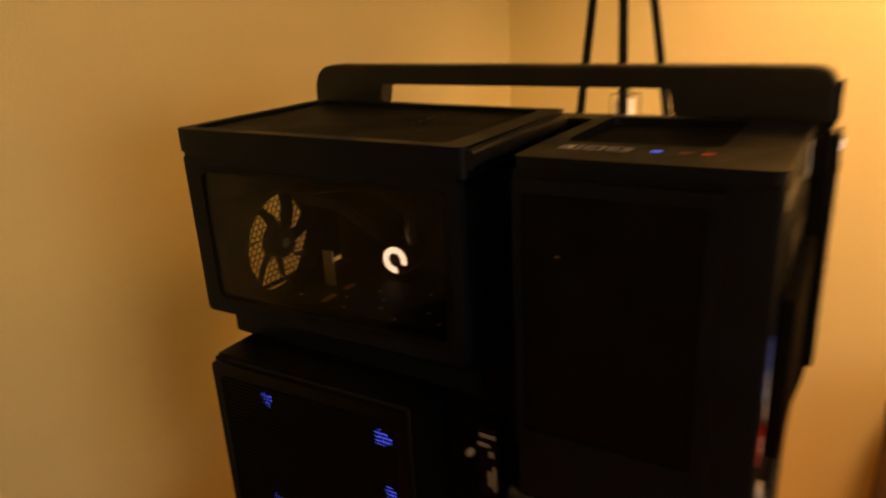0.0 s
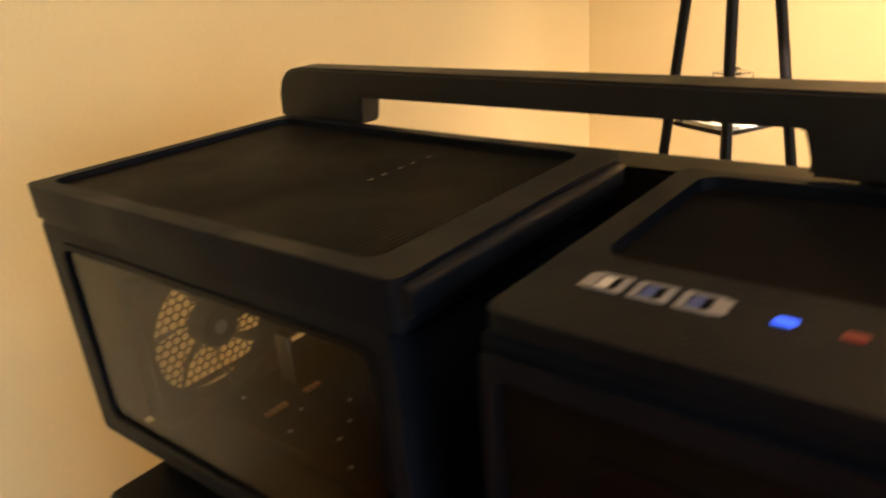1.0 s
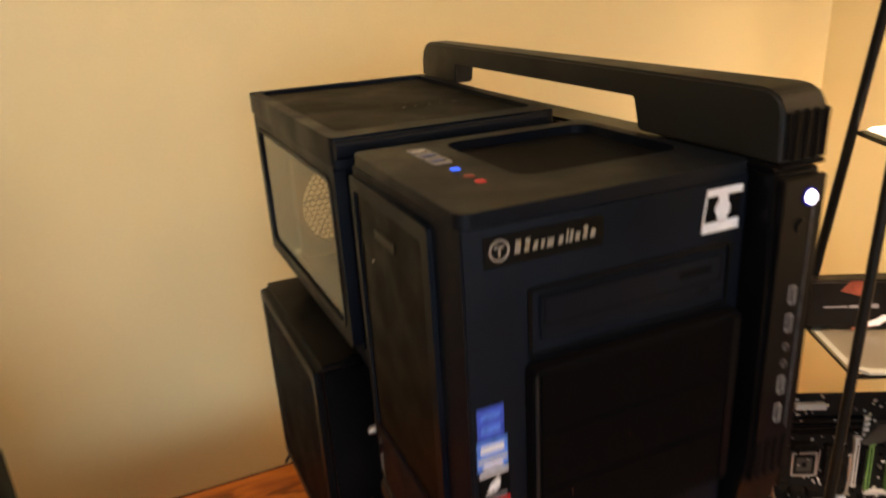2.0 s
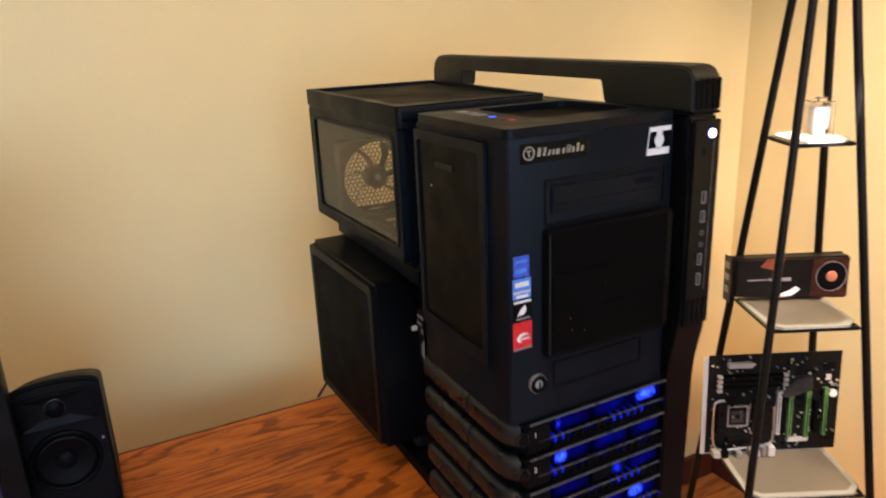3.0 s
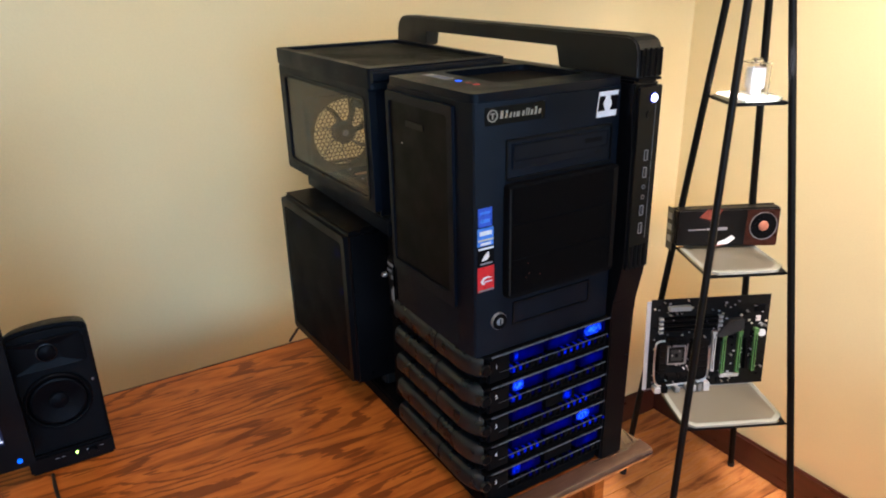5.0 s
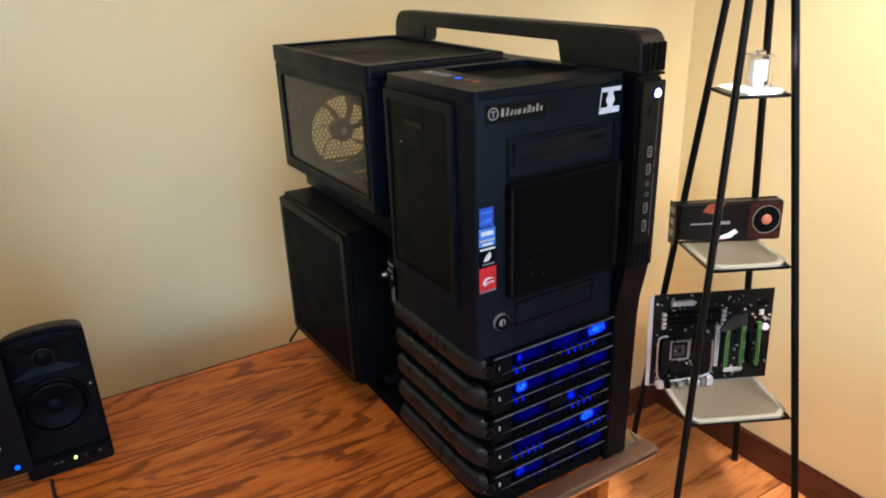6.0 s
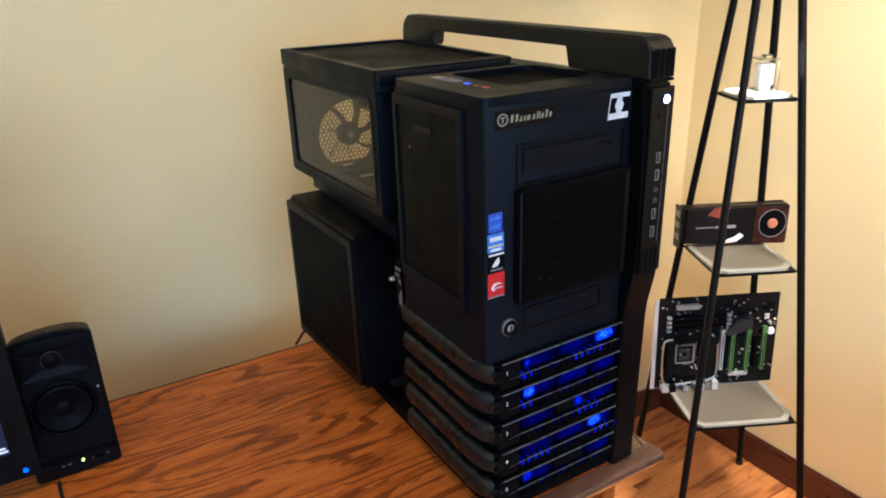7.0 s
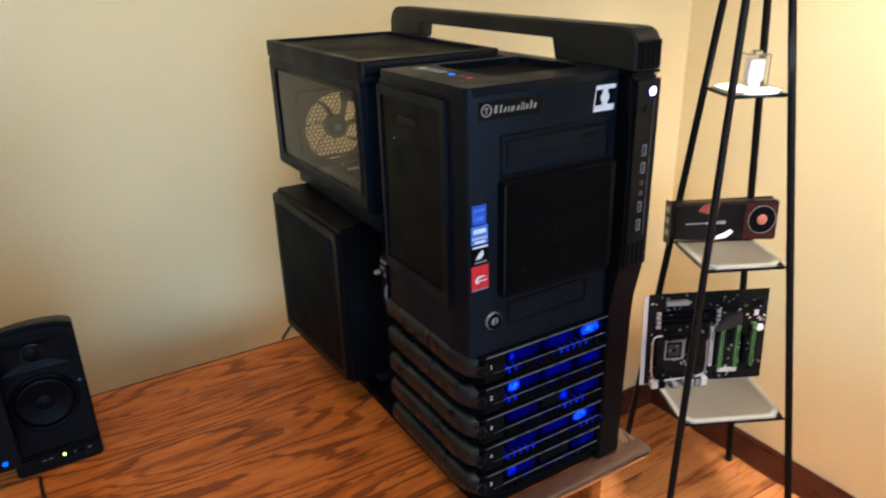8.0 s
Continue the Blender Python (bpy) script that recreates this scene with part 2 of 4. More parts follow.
M_RED = mat("red_sticker", (0.62, 0.02, 0.025), 0.35, vary=0.15, scale=120, bump=0)
M_PANE = clear("smoked_acrylic", (0.66, 0.63, 0.56), 0.02, 1.28)
M_ACRYL = clear("clear_acrylic", (0.97, 0.97, 0.97))
M_CUBE = clear("hazy_acrylic", (0.97, 0.97, 0.97), 0.10)
M_USBW = mat("pale_usb_plastic", (0.55, 0.53, 0.5), 0.4, vary=0.1)
M_USBB = mat("blue_usb_plastic", (0.03, 0.06, 0.22), 0.4, vary=0.1)
M_PCB = mat("dark_board", (0.005, 0.0048, 0.0045), 0.45, vary=0.5, scale=80, fine=400, bump=0.4, spec=0.2)
M_GREEN = mat("green_slot_plastic", (0.085, 0.20, 0.06), 0.45, vary=0.2, scale=60)
M_COPPER = mat("copper", (0.80, 0.38, 0.18), 0.45, metal=0.5, vary=0.2, scale=50)
M_CARD = mat("card_shroud", (0.006, 0.005, 0.0045), 0.38, vary=0.3, scale=30, spec=0.15)
M_RUST = mat("rust_orange_print", (0.20, 0.05, 0.03), 0.4, vary=0.6, scale=45, spec=0.2)
M_ORANGE = mat("orange_fan_hub", (0.42, 0.15, 0.09), 0.45, vary=0.15, scale=60)
M_CABLE = mat("black_rubber", (0.012, 0.012, 0.012), 0.5, vary=0.2)
M_CONE = mat("woofer_cone", (0.003, 0.003, 0.004), 0.45, vary=0.2, scale=60, spec=0.06)
M_LEATH = mat("dark_red_upholstery", (0.07, 0.011, 0.008), 0.55, vary=0.5, scale=18, fine=260, bump=0.5, depth=0.001)
M_FOIL = mat("pale_grey_card", (0.42, 0.42, 0.41), 0.5, vary=0.1)
M_CREAM = mat("cream_plastic", (0.6, 0.55, 0.4), 0.4, vary=0.1)
M_SINK = mat("dull_grey_heatsink", (0.045, 0.045, 0.043), 0.4, metal=0.4, vary=0.2, scale=40)
M_RIM = mat("bevelled_glass_edge", (0.34, 0.36, 0.31), 0.12, vary=0.05, scale=40, fine=300, bump=0)
M_FROST = mat("frosted_glass", (0.145, 0.132, 0.095), 0.30, vary=0.02, scale=12, fine=300, bump=0, rvary=0.01)
L_BLUE = patchy("blue_led", (0.005, 0.022, 1.0), 0.16, 1.0, 260)
L_BLUEHOT = patchy("bright_blue_led", (0.014, 0.055, 1.0), 0.5, 5.0, 330, 0.04)
L_BLUEDIM = patchy("dim_blue_glow", (0.001, 0.006, 1.0), 0.012, 0.10, 40)
L_BLUEMID = patchy("mid_blue_glow", (0.001, 0.010, 1.0), 0.03, 0.17, 45)
L_PSU = glow("psu_blue_led", (0.0, 0.06, 1.0), 4.5)
L_CYAN = glow("cyan_led", (0.004, 0.12, 1.0), 1.8)
L_RED = glow("red_led", (1.0, 0.06, 0.05), 0.4)
L_REDDIM = glow("dim_red_led", (1.0, 0.08, 0.06), 0.12)
L_WHITE = glow("white_led", (0.75, 0.82, 1.0), 5)
L_PUMP = glow("pump_ring_led", (0.75, 0.8, 1.0), 3.5)
L_GREEN = glow("green_led", (0.45, 1.0, 0.12), 6)
L_SCREEN = glow("dark_blue_screen", (0.004, 0.008, 0.035), 1.0)
L_TASK = glow("screen_icons", (0.7, 0.75, 0.85), 1.1)
L_LAMP = glow("lamp_lens", (1.0, 0.8, 0.55), 12)


# ---- builders ----
def finish(bm, bev=0.0, seg=2):
    if bev:
        bmesh.ops.bevel(bm, geom=list(bm.edges), offset=bev, segments=seg, affect="EDGES", clamp_overlap=True)
    bmesh.ops.recalc_face_normals(bm, faces=bm.faces)
    return bm


def add_box(bm, x0, x1, y0, y1, z0, z1):
    v = [bm.verts.new((x, y, z)) for x in (x0, x1) for y in (y0, y1) for z in (z0, z1)]
    for f in ((0, 1, 3, 2), (4, 6, 7, 5), (0, 4, 5, 1), (2, 3, 7, 6), (0, 2, 6, 4), (1, 5, 7, 3)):
        bm.faces.new([v[i] for i in f])
    return v


def box(x0, x1, y0, y1, z0, z1, bev=0.0, seg=2):
    bm = bmesh.new()
    add_box(bm, x0, x1, y0, y1, z0, z1)
    return finish(bm, bev, seg)


def prism(points, axis, a, b, bev=0.0, seg=2):
    """Extrudes a flat outline along an axis from a to b."""
    bm = bmesh.new()

    def place(p, d):
        q = list(p)
        q.insert(axis, d)
        return q

    lo = [bm.verts.new(place(p, a)) for p in points]
    hi = [bm.verts.new(place(p, b)) for p in points]
    n = len(points)
    bm.faces.new(lo)
    bm.faces.new(hi)
    for i in range(n):
        bm.faces.new((lo[i], lo[(i + 1) % n], hi[(i + 1) % n], hi[i]))
    return finish(bm, bev, seg)


def rounded(x0, x1, y0, y1, r, n=5):
    """Outline of a rectangle with round corners."""
    pts = []
    for cx, cy, a0 in ((x1 - r, y1 - r, 0), (x0 + r, y1 - r, 90), (x0 + r, y0 + r, 180), (x1 - r, y0 + r, 270)):
        for i in range(n + 1):
            a = radians(a0 + 90 * i / n)
            pts.append((cx + r * math.cos(a), cy + r * math.sin(a)))
    return pts


def ring_slab(outer, inner, axis, a, b):
    """A slab with one opening; outlines of the same count."""
    bm = bmesh.new()

    def place(p, d):
        q = list(p)
        q.insert(axis, d)
        return bm.verts.new(q)

    oa, ob_, ia, ib = ([place(p, d) for p in o] for o, d in ((outer, a), (outer, b), (inner, a), (inner, b)))
    n = len(outer)
    for i in range(n):
        j = (i + 1) % n
        bm.faces.new((oa[i], oa[j], ia[j], ia[i]))
        bm.faces.new((ob_[i], ob_[j], ib[j], ib[i]))
        bm.faces.new((oa[i], oa[j], ob_[j], ob_[i]))
        bm.faces.new((ia[i], ia[j], ib[j], ib[i]))
    return finish(bm)


def lathe(profile, axis, centre, n=28):
    """Turns (radius, height) pairs round an axis through the centre."""
    bm = bmesh.new()
    rows = []
    for r, hgt in profile:
        row = []
        for i in range(n):
            a = 2 * math.pi * i / n
            q = [r * math.cos(a), r * math.sin(a)]
            q.insert(axis, hgt)
            row.append(bm.verts.new(Vector(q) + Vector(centre)))
        rows.append(row)
    for k in range(len(rows) - 1):
        for i in range(n):
            bm.faces.new((rows[k][i], rows[k][(i + 1) % n], rows[k + 1][(i + 1) % n], rows[k + 1][i]))
    bm.faces.new(rows[0])
    bm.faces.new(rows[-1])
    return finish(bm)


def rod(p, q, r, n=10, r2=None):
    bm = bmesh.new()
    p, q = Vector(p), Vector(q)
    turn = (q - p).to_track_quat("Z", "Y").to_matrix()
    rows = []
    for c, rad in ((p, r), (q, r if r2 is None else r2)):
        rows.append([bm.verts.new(c + turn @ Vector((rad * math.cos(2 * math.pi * i / n), rad * math.sin(2 * math.pi * i / n), 0))) for i in range(n)])
    for i in range(n):
        bm.faces.new((rows[0][i], rows[0][(i + 1) % n], rows[1][(i + 1) % n], rows[1][i]))
    bm.faces.new(rows[0])
    bm.faces.new(rows[1])
    return finish(bm)


def tube(points, r, n=8):
    """A round cable through the points."""
    bm = bmesh.new()
    pts = [Vector(p) for p in points]
    fine = []
    for i in range(len(pts) - 1):
        p0, p1, p2, p3 = pts[max(i - 1, 0)], pts[i], pts[i + 1], pts[min(i + 2, len(pts) - 1)]
        for k in range(8):
            u = k / 8
            fine.append(0.5 * ((2 * p1) + (p2 - p0) * u + (2 * p0 - 5 * p1 + 4 * p2 - p3) * u * u + (3 * p1 - p0 - 3 * p2 + p3) * u ** 3))
    fine.append(pts[-1])
    rows = []
    for i, c in enumerate(fine):
        d = (fine[min(i + 1, len(fine) - 1)] - fine[max(i - 1, 0)]).to_track_quat("Z", "Y").to_matrix()
        rows.append([bm.verts.new(c + d @ Vector((r * math.cos(2 * math.pi * k / n), r * math.sin(2 * math.pi * k / n), 0))) for k in range(n)])
    for a, b in zip(rows, rows[1:]):
        for i in range(n):
            bm.faces.new((a[i], a[(i + 1) % n], b[(i + 1) % n], b[i]))
    bm.faces.new(rows[0])
    bm.faces.new(rows[-1])
    return finish(bm)


def mesh_of(name, bm, material, smooth=40):
    me = bpy.data.meshes.new(name)
    bm.to_mesh(me)
    bm.free()
    me.materials.append(material)
    if smooth:
        me.shade_smooth()
        me.set_sharp_from_angle(angle=radians(smooth))
    return me


def thing(name, m, label, category, group=""):
    ob = new(name)
    ob.empty_display_size = 0.05
    ob.matrix_basis = m
    return tagged(ob, label, category, group)


def part(name, bm, material, parent, label=""):
    ob = new(name, mesh_of(name, bm, material))
    ob.parent = parent
    return tagged(ob, label) if label else ob


def solid(name, bm, material, label, category, m=None, kind=""):
    ob = new(name, mesh_of(name, bm, material))
    if m:
        ob.matrix_basis = m
    return tagged(ob, label, category, "", kind)


def writing(name, text, size, m, material, parent):
    """Raised print in the built-in font."""
    cu = bpy.data.curves.new(name, "FONT")
    cu.body, cu.size, cu.extrude = text, size, 0.0002
    cu.align_x, cu.align_y = "CENTER", "CENTER"
    tmp = bpy.data.objects.new(name, cu)
    me = bpy.data.meshes.new_from_object(tmp)
    bpy.data.objects.remove(tmp)
    me.materials.clear()
    me.materials.append(material)
    ob = new(name, me)
    ob.parent = parent
    ob.matrix_basis = m
    return ob


# ---- the room ----
T = 0.12
solid("wall_north", box(XW - T, XE + T, YN, YN + T, FLOOR, CEIL), M_WALL, "cream painted wall behind the desk", "wall", kind="structure")
solid("wall_east", box(XE, XE + T, YS - T, YN, FLOOR, CEIL), M_WALL, "cream painted wall beside the display stand", "wall", kind="structure")
solid("wall_west", box(XW - T, XW, YS - T, YN, FLOOR, CEIL), M_WALL, "cream painted plain wall", "wall", kind="structure")
solid("ceiling", box(XW - T, XE + T, YS - T, YN + T, CEIL, CEIL + T), M_CEIL, "white painted ceiling", "ceiling", kind="structure")
solid("floor", box(XW, XE, YS, YN, FLOOR - 0.06, FLOOR - 0.012), M_SUB, "red oak plank floor", "floor", kind="structure")
WX0, WX1, WZ0, WZ1 = -2.2, 0.2, -0.1, 1.4
south = bmesh.new()
add_box(south, XW, WX0, YS - T, YS, FLOOR, CEIL)
add_box(south, WX1, XE, YS - T, YS, FLOOR, CEIL)
add_box(south, WX0, WX1, YS - T, YS, FLOOR, WZ0)
add_box(south, WX0, WX1, YS - T, YS, WZ1, CEIL)
solid("wall_south", finish(south), M_WALL, "cream painted wall with a window", "wall", kind="structure")
win = thing("window_1", pose(-1.0, YS, WZ0), "wide white framed window with daylight", "window")
win["kind"] = "structure"
part("window_frame", ring_slab(rounded(-1.2, 1.2, 0.0, 1.5, 0.004, 1), rounded(-1.15, 1.15, 0.05, 1.45, 0.004, 1), 1, -0.08, -0.02), M_CEIL, win)
pane = part("pane", box(-1.15, 1.15, -0.055, -0.049, 0.05, 1.45), M_ACRYL, win)
pane.visible_shadow = False
for nm, b in (("baseboard_north", box(XW, XE - 0.017, YN - 0.016, YN, FLOOR, FLOOR + 0.097, 0.005)),
              ("baseboard_east", box(XE - 0.016, XE, YS, YN, FLOOR, FLOOR + 0.097, 0.005))):
    solid(nm, b, M_BASE, "dark mahogany stained wooden baseboard", "baseboard", kind="structure")
# unseen fittings, modelled at the added fill lamps too
for dx, dy, watts, cone in DOWNLIGHTS_AND_FILL:
    dl = thing("downlight", pose(dx, dy, CEIL), "white recessed ceiling downlight, unseen, switched on", "downlight", "ceiling downlights")
    part("trim_ring", ring_slab(rounded(-0.06, 0.06, -0.06, 0.06, 0.06, 8), rounded(-0.047, 0.047, -0.047, 0.047, 0.047, 8), 2, -0.008, -0.0005), M_CEIL, dl)
    part("lens", lathe([(0.046, -0.004), (0.046, -0.001)], 2, (0, 0, 0), 20), L_LAMP, dl)

# ---- desk ----
desk = thing("desk", pose(0, 0, FLOOR), "red oak desk with dark cathedral grain and a varnished front edge", "desk")
H = -FLOOR
# shade of the gap behind the desk, put in as a dark strip
part("shadow_gap_strip", box(-1.7, 0.2535, 0.5762, 0.5795, H - 0.022, H + 0.0006, 0.0008), M_BASE, desk, "dark strip standing in for the shadow gap at the back")
part("desktop", box(-1.7, 0.2535, 0.0025, 0.576, H - 0.022, H, 0.001), M_OAK, desk, "red oak veneer desktop")
part("front_edge", prism([(0.002, H - 0.022), (-0.019, H - 0.020), (-0.021, H - 0.016), (-0.024, H - 0.012), (-0.025, H - 0.006), (-0.023, H - 0.001), (-0.019, H + 0.0008), (0.002, H + 0.0008)], 0, -1.7, 0.2935), M_EDGE, desk, "glossy rounded edge moulding")
part("end_edge", prism([(0.254, H - 0.022), (0.286, H - 0.020), (0.288, H - 0.016), (0.2925, H - 0.012), (0.2935, H - 0.006), (0.2915, H - 0.001), (0.2875, H + 0.0006), (0.254, H + 0.0006)], 1, 0.0025, 0.578), M_EDGE, desk, "glossy rounded edge moulding")
part("side_panel", box(0.235, 0.258, 0.03, 0.57, 0, H - 0.023, 0.002), M_OAK, desk)
part("side_panel", box(-1.66, -1.637, 0.03, 0.57, 0, H - 0.023, 0.002), M_OAK, desk)
part("back_panel", box(-1.636, 0.234, 0.53, 0.548, 0.25, H - 0.023, 0.002), M_OAK, desk)

# ---- computer case ----
case = thing("computer_case", pose(0, 0, 0), "large black computer tower with handle and blue lit drive bays", "computer case")


def rise(bm):
    """The upper edges of the case climb a little towards the back."""
    for v in bm.verts:
        if v.co.z > 0.2:
            v.co.z += 0.017 * max(0.0, v.co.y) * min(1.0, (v.co.z - 0.2) / 0.1)
    return bm


# spine with its receding lower front
part("spine", prism([(-0.015, 0.533), (-0.018, 0.45), (-0.019, 0.315), (-0.015, 0.288), (-0.007, 0.250), (-0.005, 0.225), (-0.004, 0.0), (0.52, 0.0), (0.535, 0.03), (0.543, 0.533)], 0, 0.209, 0.250, 0.003), M_SATIN, case)
handle_pts = [(-0.015, 0.535), (-0.014, 0.565), (-0.011, 0.574), (-0.004, 0.580), (0.006, 0.582), (0.536, 0.580), (0.552, 0.577), (0.562, 0.568), (0.567, 0.555), (0.568, 0.535),
              (0.465, 0.535), (0.465, 0.5605), (0.130, 0.5635), (0.126, 0.5615), (0.124, 0.5555), (0.124, 0.535)]
bar = prism(handle_pts, 0, 0.2135, 0.2525, 0.0035, 3)
for v in bar.verts:
    if v.co.x > 0.228 and v.co.y > 0.1:
        v.co.x -= 0.015
hd = part("handle", rise(bar), M_HANDLE, case, "satin black carrying handle")
for i in range(4):
    x = 0.2165 + i * 0.0085
    part("vent_slot", box(x, x + 0.0045, -0.0165, -0.0135, 0.5385, 0.567), M_DEEP, hd)
    part("vent_rib", box(x + 0.0049, x + 0.0078, -0.0178, -0.0138, 0.537, 0.569, 0.001), M_SATIN, hd)
part("seam", box(0.2145, 0.2515, -0.016, 0.10, 0.5325, 0.5355), M_DEEP, hd)
# control strip on the spine's front
strip = part("control_strip", prism([(0.2125, 0.527), (0.2495, 0.527), (0.2495, 0.30), (0.2125, 0.30)], 1, -0.0212, -0.0165, 0.001), M_SATIN, case, "glossy black control strip")
part("power_button", lathe([(0.0048, -0.0232), (0.0048, -0.021)], 1, (0.2355, 0, 0.5135), 20), L_WHITE, strip, "lit white power button")
part("button_ring", ring_slab([(0.2355 + 0.0062 * math.cos(a * 0.2618), 0.5135 + 0.0062 * math.sin(a * 0.2618)) for a in range(24)], [(0.2355 + 0.0050 * math.cos(a * 0.2618), 0.5135 + 0.0050 * math.sin(a * 0.2618)) for a in range(24)], 1, -0.0224, -0.021), L_BLUE, strip, "blue glowing ring")
part("reset_button", lathe([(0.005, -0.0225), (0.005, -0.021)], 1, (0.2305, 0, 0.4945), 16), M_SATIN, strip)
for z, tall in ((0.446, 0.013), (0.425, 0.013), (0.377, 0.013), (0.354, 0.014)):
    p = part("port", ring_slab(rounded(0.2275, 0.2335, z - tall / 2, z + tall / 2, 0.0008, 1), rounded(0.2281, 0.2326, z - tall / 2 + 0.0010, z + tall / 2 - 0.0010, 0.0006, 1), 1, -0.0222, -0.021), M_GREY, strip, "grey rimmed socket")
    part("socket", box(0.2282, 0.2325, -0.0216, -0.0211, z - tall / 2 + 0.002, z + tall / 2 - 0.002), M_DEEP, p)
    part("tongue", box(0.2305, 0.2320, -0.0221, -0.0216, z - tall / 2 + 0.003, z + tall / 2 - 0.003), M_STEEL_DIM, p)
for z in (0.407, 0.394):
    p = part("jack", ring_slab([(0.2305 + 0.0029 * math.cos(a * 0.5236), z + 0.0029 * math.sin(a * 0.5236)) for a in range(12)], [(0.2305 + 0.0016 * math.cos(a * 0.5236), z + 0.0016 * math.sin(a * 0.5236)) for a in range(12)], 1, -0.0224, -0.021), M_STEEL_DIM, strip, "steel ringed jack socket")
    part("socket", lathe([(0.0015, -0.0216), (0.0015, -0.0211)], 1, (0.2305, 0, z), 10), M_DEEP, p)
# edge glint set as a grey line, and the grooves under the sockets
part("edge_glint", box(0.2395, 0.2402, -0.0218, -0.0211, 0.340, 0.506), M_RAIL, strip)
for k in range(4):
    x = 0.2155 + k * 0.0078
    part("groove", prism([(x, 0.332), (x + 0.0042, 0.332), (x + 0.0042, 0.300), (x, 0.304)], 1, -0.0218, -0.0211), M_DEEP, strip)
# base plate
part("base", box(0.014, 0.2085, 0.004, 0.50, 0.0, 0.024, 0.003), M_DEEP, case)
# hinge column between the modules
col = part("hinge_column", box(0.03, 0.2085, 0.203, 0.2795, 0.024, 0.335, 0.002), M_DEEP, case)
lt = part("latch", box(0.006, 0.03, 0.214, 0.236, 0.205, 0.285, 0.003), M_SATIN, case, "black latch with white print")
for z0, z1, y0, y1 in ((0.272, 0.276, 0.216, 0.232), (0.262, 0.266, 0.222, 0.234), (0.252, 0.258, 0.218, 0.223), (0.215, 0.242, 0.2165, 0.2195), (0.219, 0.236, 0.2215, 0.2245)):
    part("print_bar", box(0.0052, 0.0062, y0, y1, z0, z1), M_GREY, lt)
part("latch_knob", lathe([(0.0001, -0.004), (0.0032, -0.003), (0.004, 0.0), (0.004, 0.004)], 0, (0.004, 0.243, 0.252), 14), M_STEEL, lt)

# front bay module
bay = part("bay_module", prism([(-0.003, 0.031), (0.0, 0.0015), (0.002, 0.0), (0.205, 0.0), (0.205, 0.189), (-0.003, 0.189)], 2, 0.232, 0.529, 0.0012), M_BLK, case, "black textured drive bay module")
cover = part("top_cover", ring_slab(rounded(-0.002, 0.206, -0.001, 0.1895, 0.008), rounded(0.066, 0.196, 0.05, 0.174, 0.014), 2, 0.529, 0.538), M_BLK, case)
part("top_mesh", box(0.064, 0.198, 0.048, 0.176, 0.529, 0.5305), M_DEEP, cover)
for y, m_, nm in ((0.092, L_CYAN, "blue_led"), (0.071, L_REDDIM, "red_led"), (0.055, L_RED, "red_led")):
    part(nm, prism(rounded(0.0372, 0.0432, y - 0.0036, y + 0.0036, 0.001, 2), 2, 0.538, 0.5386), m_, cover)
for y, m_ in ((0.121, M_USBB), (0.139, M_USBB), (0.157, M_USBW)):
    up = part("usb_port", ring_slab(rounded(0.033, 0.048, y - 0.0075, y + 0.0075, 0.001, 2), rounded(0.0345, 0.0465, y - 0.0045, y + 0.0045, 0.0005, 2), 2, 0.538, 0.5388), M_GREY, cover, "dull grey rimmed socket")
    part("socket", box(0.0345, 0.0465, y - 0.0045, y + 0.0045, 0.5375, 0.5383), M_DEEP, up)
    part("tongue", box(0.0355, 0.0455, y - 0.001, y + 0.0035, 0.538, 0.5386), m_, up)
for y in (0.113, 0.165):
    part("jack", box(0.034, 0.047, y - 0.0022, y + 0.0022, 0.538, 0.5385), M_GREY, cover)
# side panel with inset mesh
sp = part("side_panel", ring_slab(rounded(0.034, 0.1885, 0.286, 0.522, 0.003, 2), rounded(0.045, 0.181, 0.302, 0.511, 0.004, 2), 0, -0.0065, -0.003), M_BLK, bay)
part("side_mesh", box(-0.0042, -0.0025, 0.044, 0.182, 0.300, 0.512), M_SIDE, sp, "black satin inset panel")
part("plate", box(-0.005, -0.0042, 0.099, 0.141, 0.484, 0.491), M_SATIN, sp, "dull grey plate")
part("screw", lathe([(0.0012, -0.005), (0.0012, -0.004)], 0, (0, 0.152, 0.462), 8), M_STEEL, sp)
# face details
part("drive_frame", ring_slab(rounded(0.040, 0.194, 0.440, 0.486, 0.002, 2), rounded(0.0425, 0.1915, 0.443, 0.4835, 0.0015, 2), 1, -0.0016, 0.0), M_SATIN, bay)
od = part("optical_drive", box(0.047, 0.188, -0.0026, 0.0, 0.452, 0.481, 0.0012), M_BLK, bay, "black optical drive front")
part("tray_line", ring_slab(rounded(0.050, 0.185, 0.461, 0.479, 0.001, 1), rounded(0.0508, 0.1842, 0.4618, 0.4782, 0.001, 1), 1, -0.0029, -0.0025), M_DEEP, od)
part("eject_button", box(0.166, 0.176, -0.0035, -0.0026, 0.4545, 0.4575, 0.0005), M_SATIN, od)
part("print_bar", box(0.150, 0.176, -0.003, -0.0025, 0.468, 0.473), M_DEEP, od)
dr = part("bay_door", prism(rounded(0.037, 0.199, 0.303, 0.438, 0.004, 3), 1, -0.0115, -0.0005, 0.001), M_DEEP, bay, "black mesh bay door")
for z0, z1 in ((0.309, 0.3505), (0.352, 0.3925), (0.394, 0.4345)):
    part("door_mesh", box(0.0415, 0.188, -0.0126, -0.0112, z0, z1, 0.0005), M_MESH, dr, "black mesh bay cover")
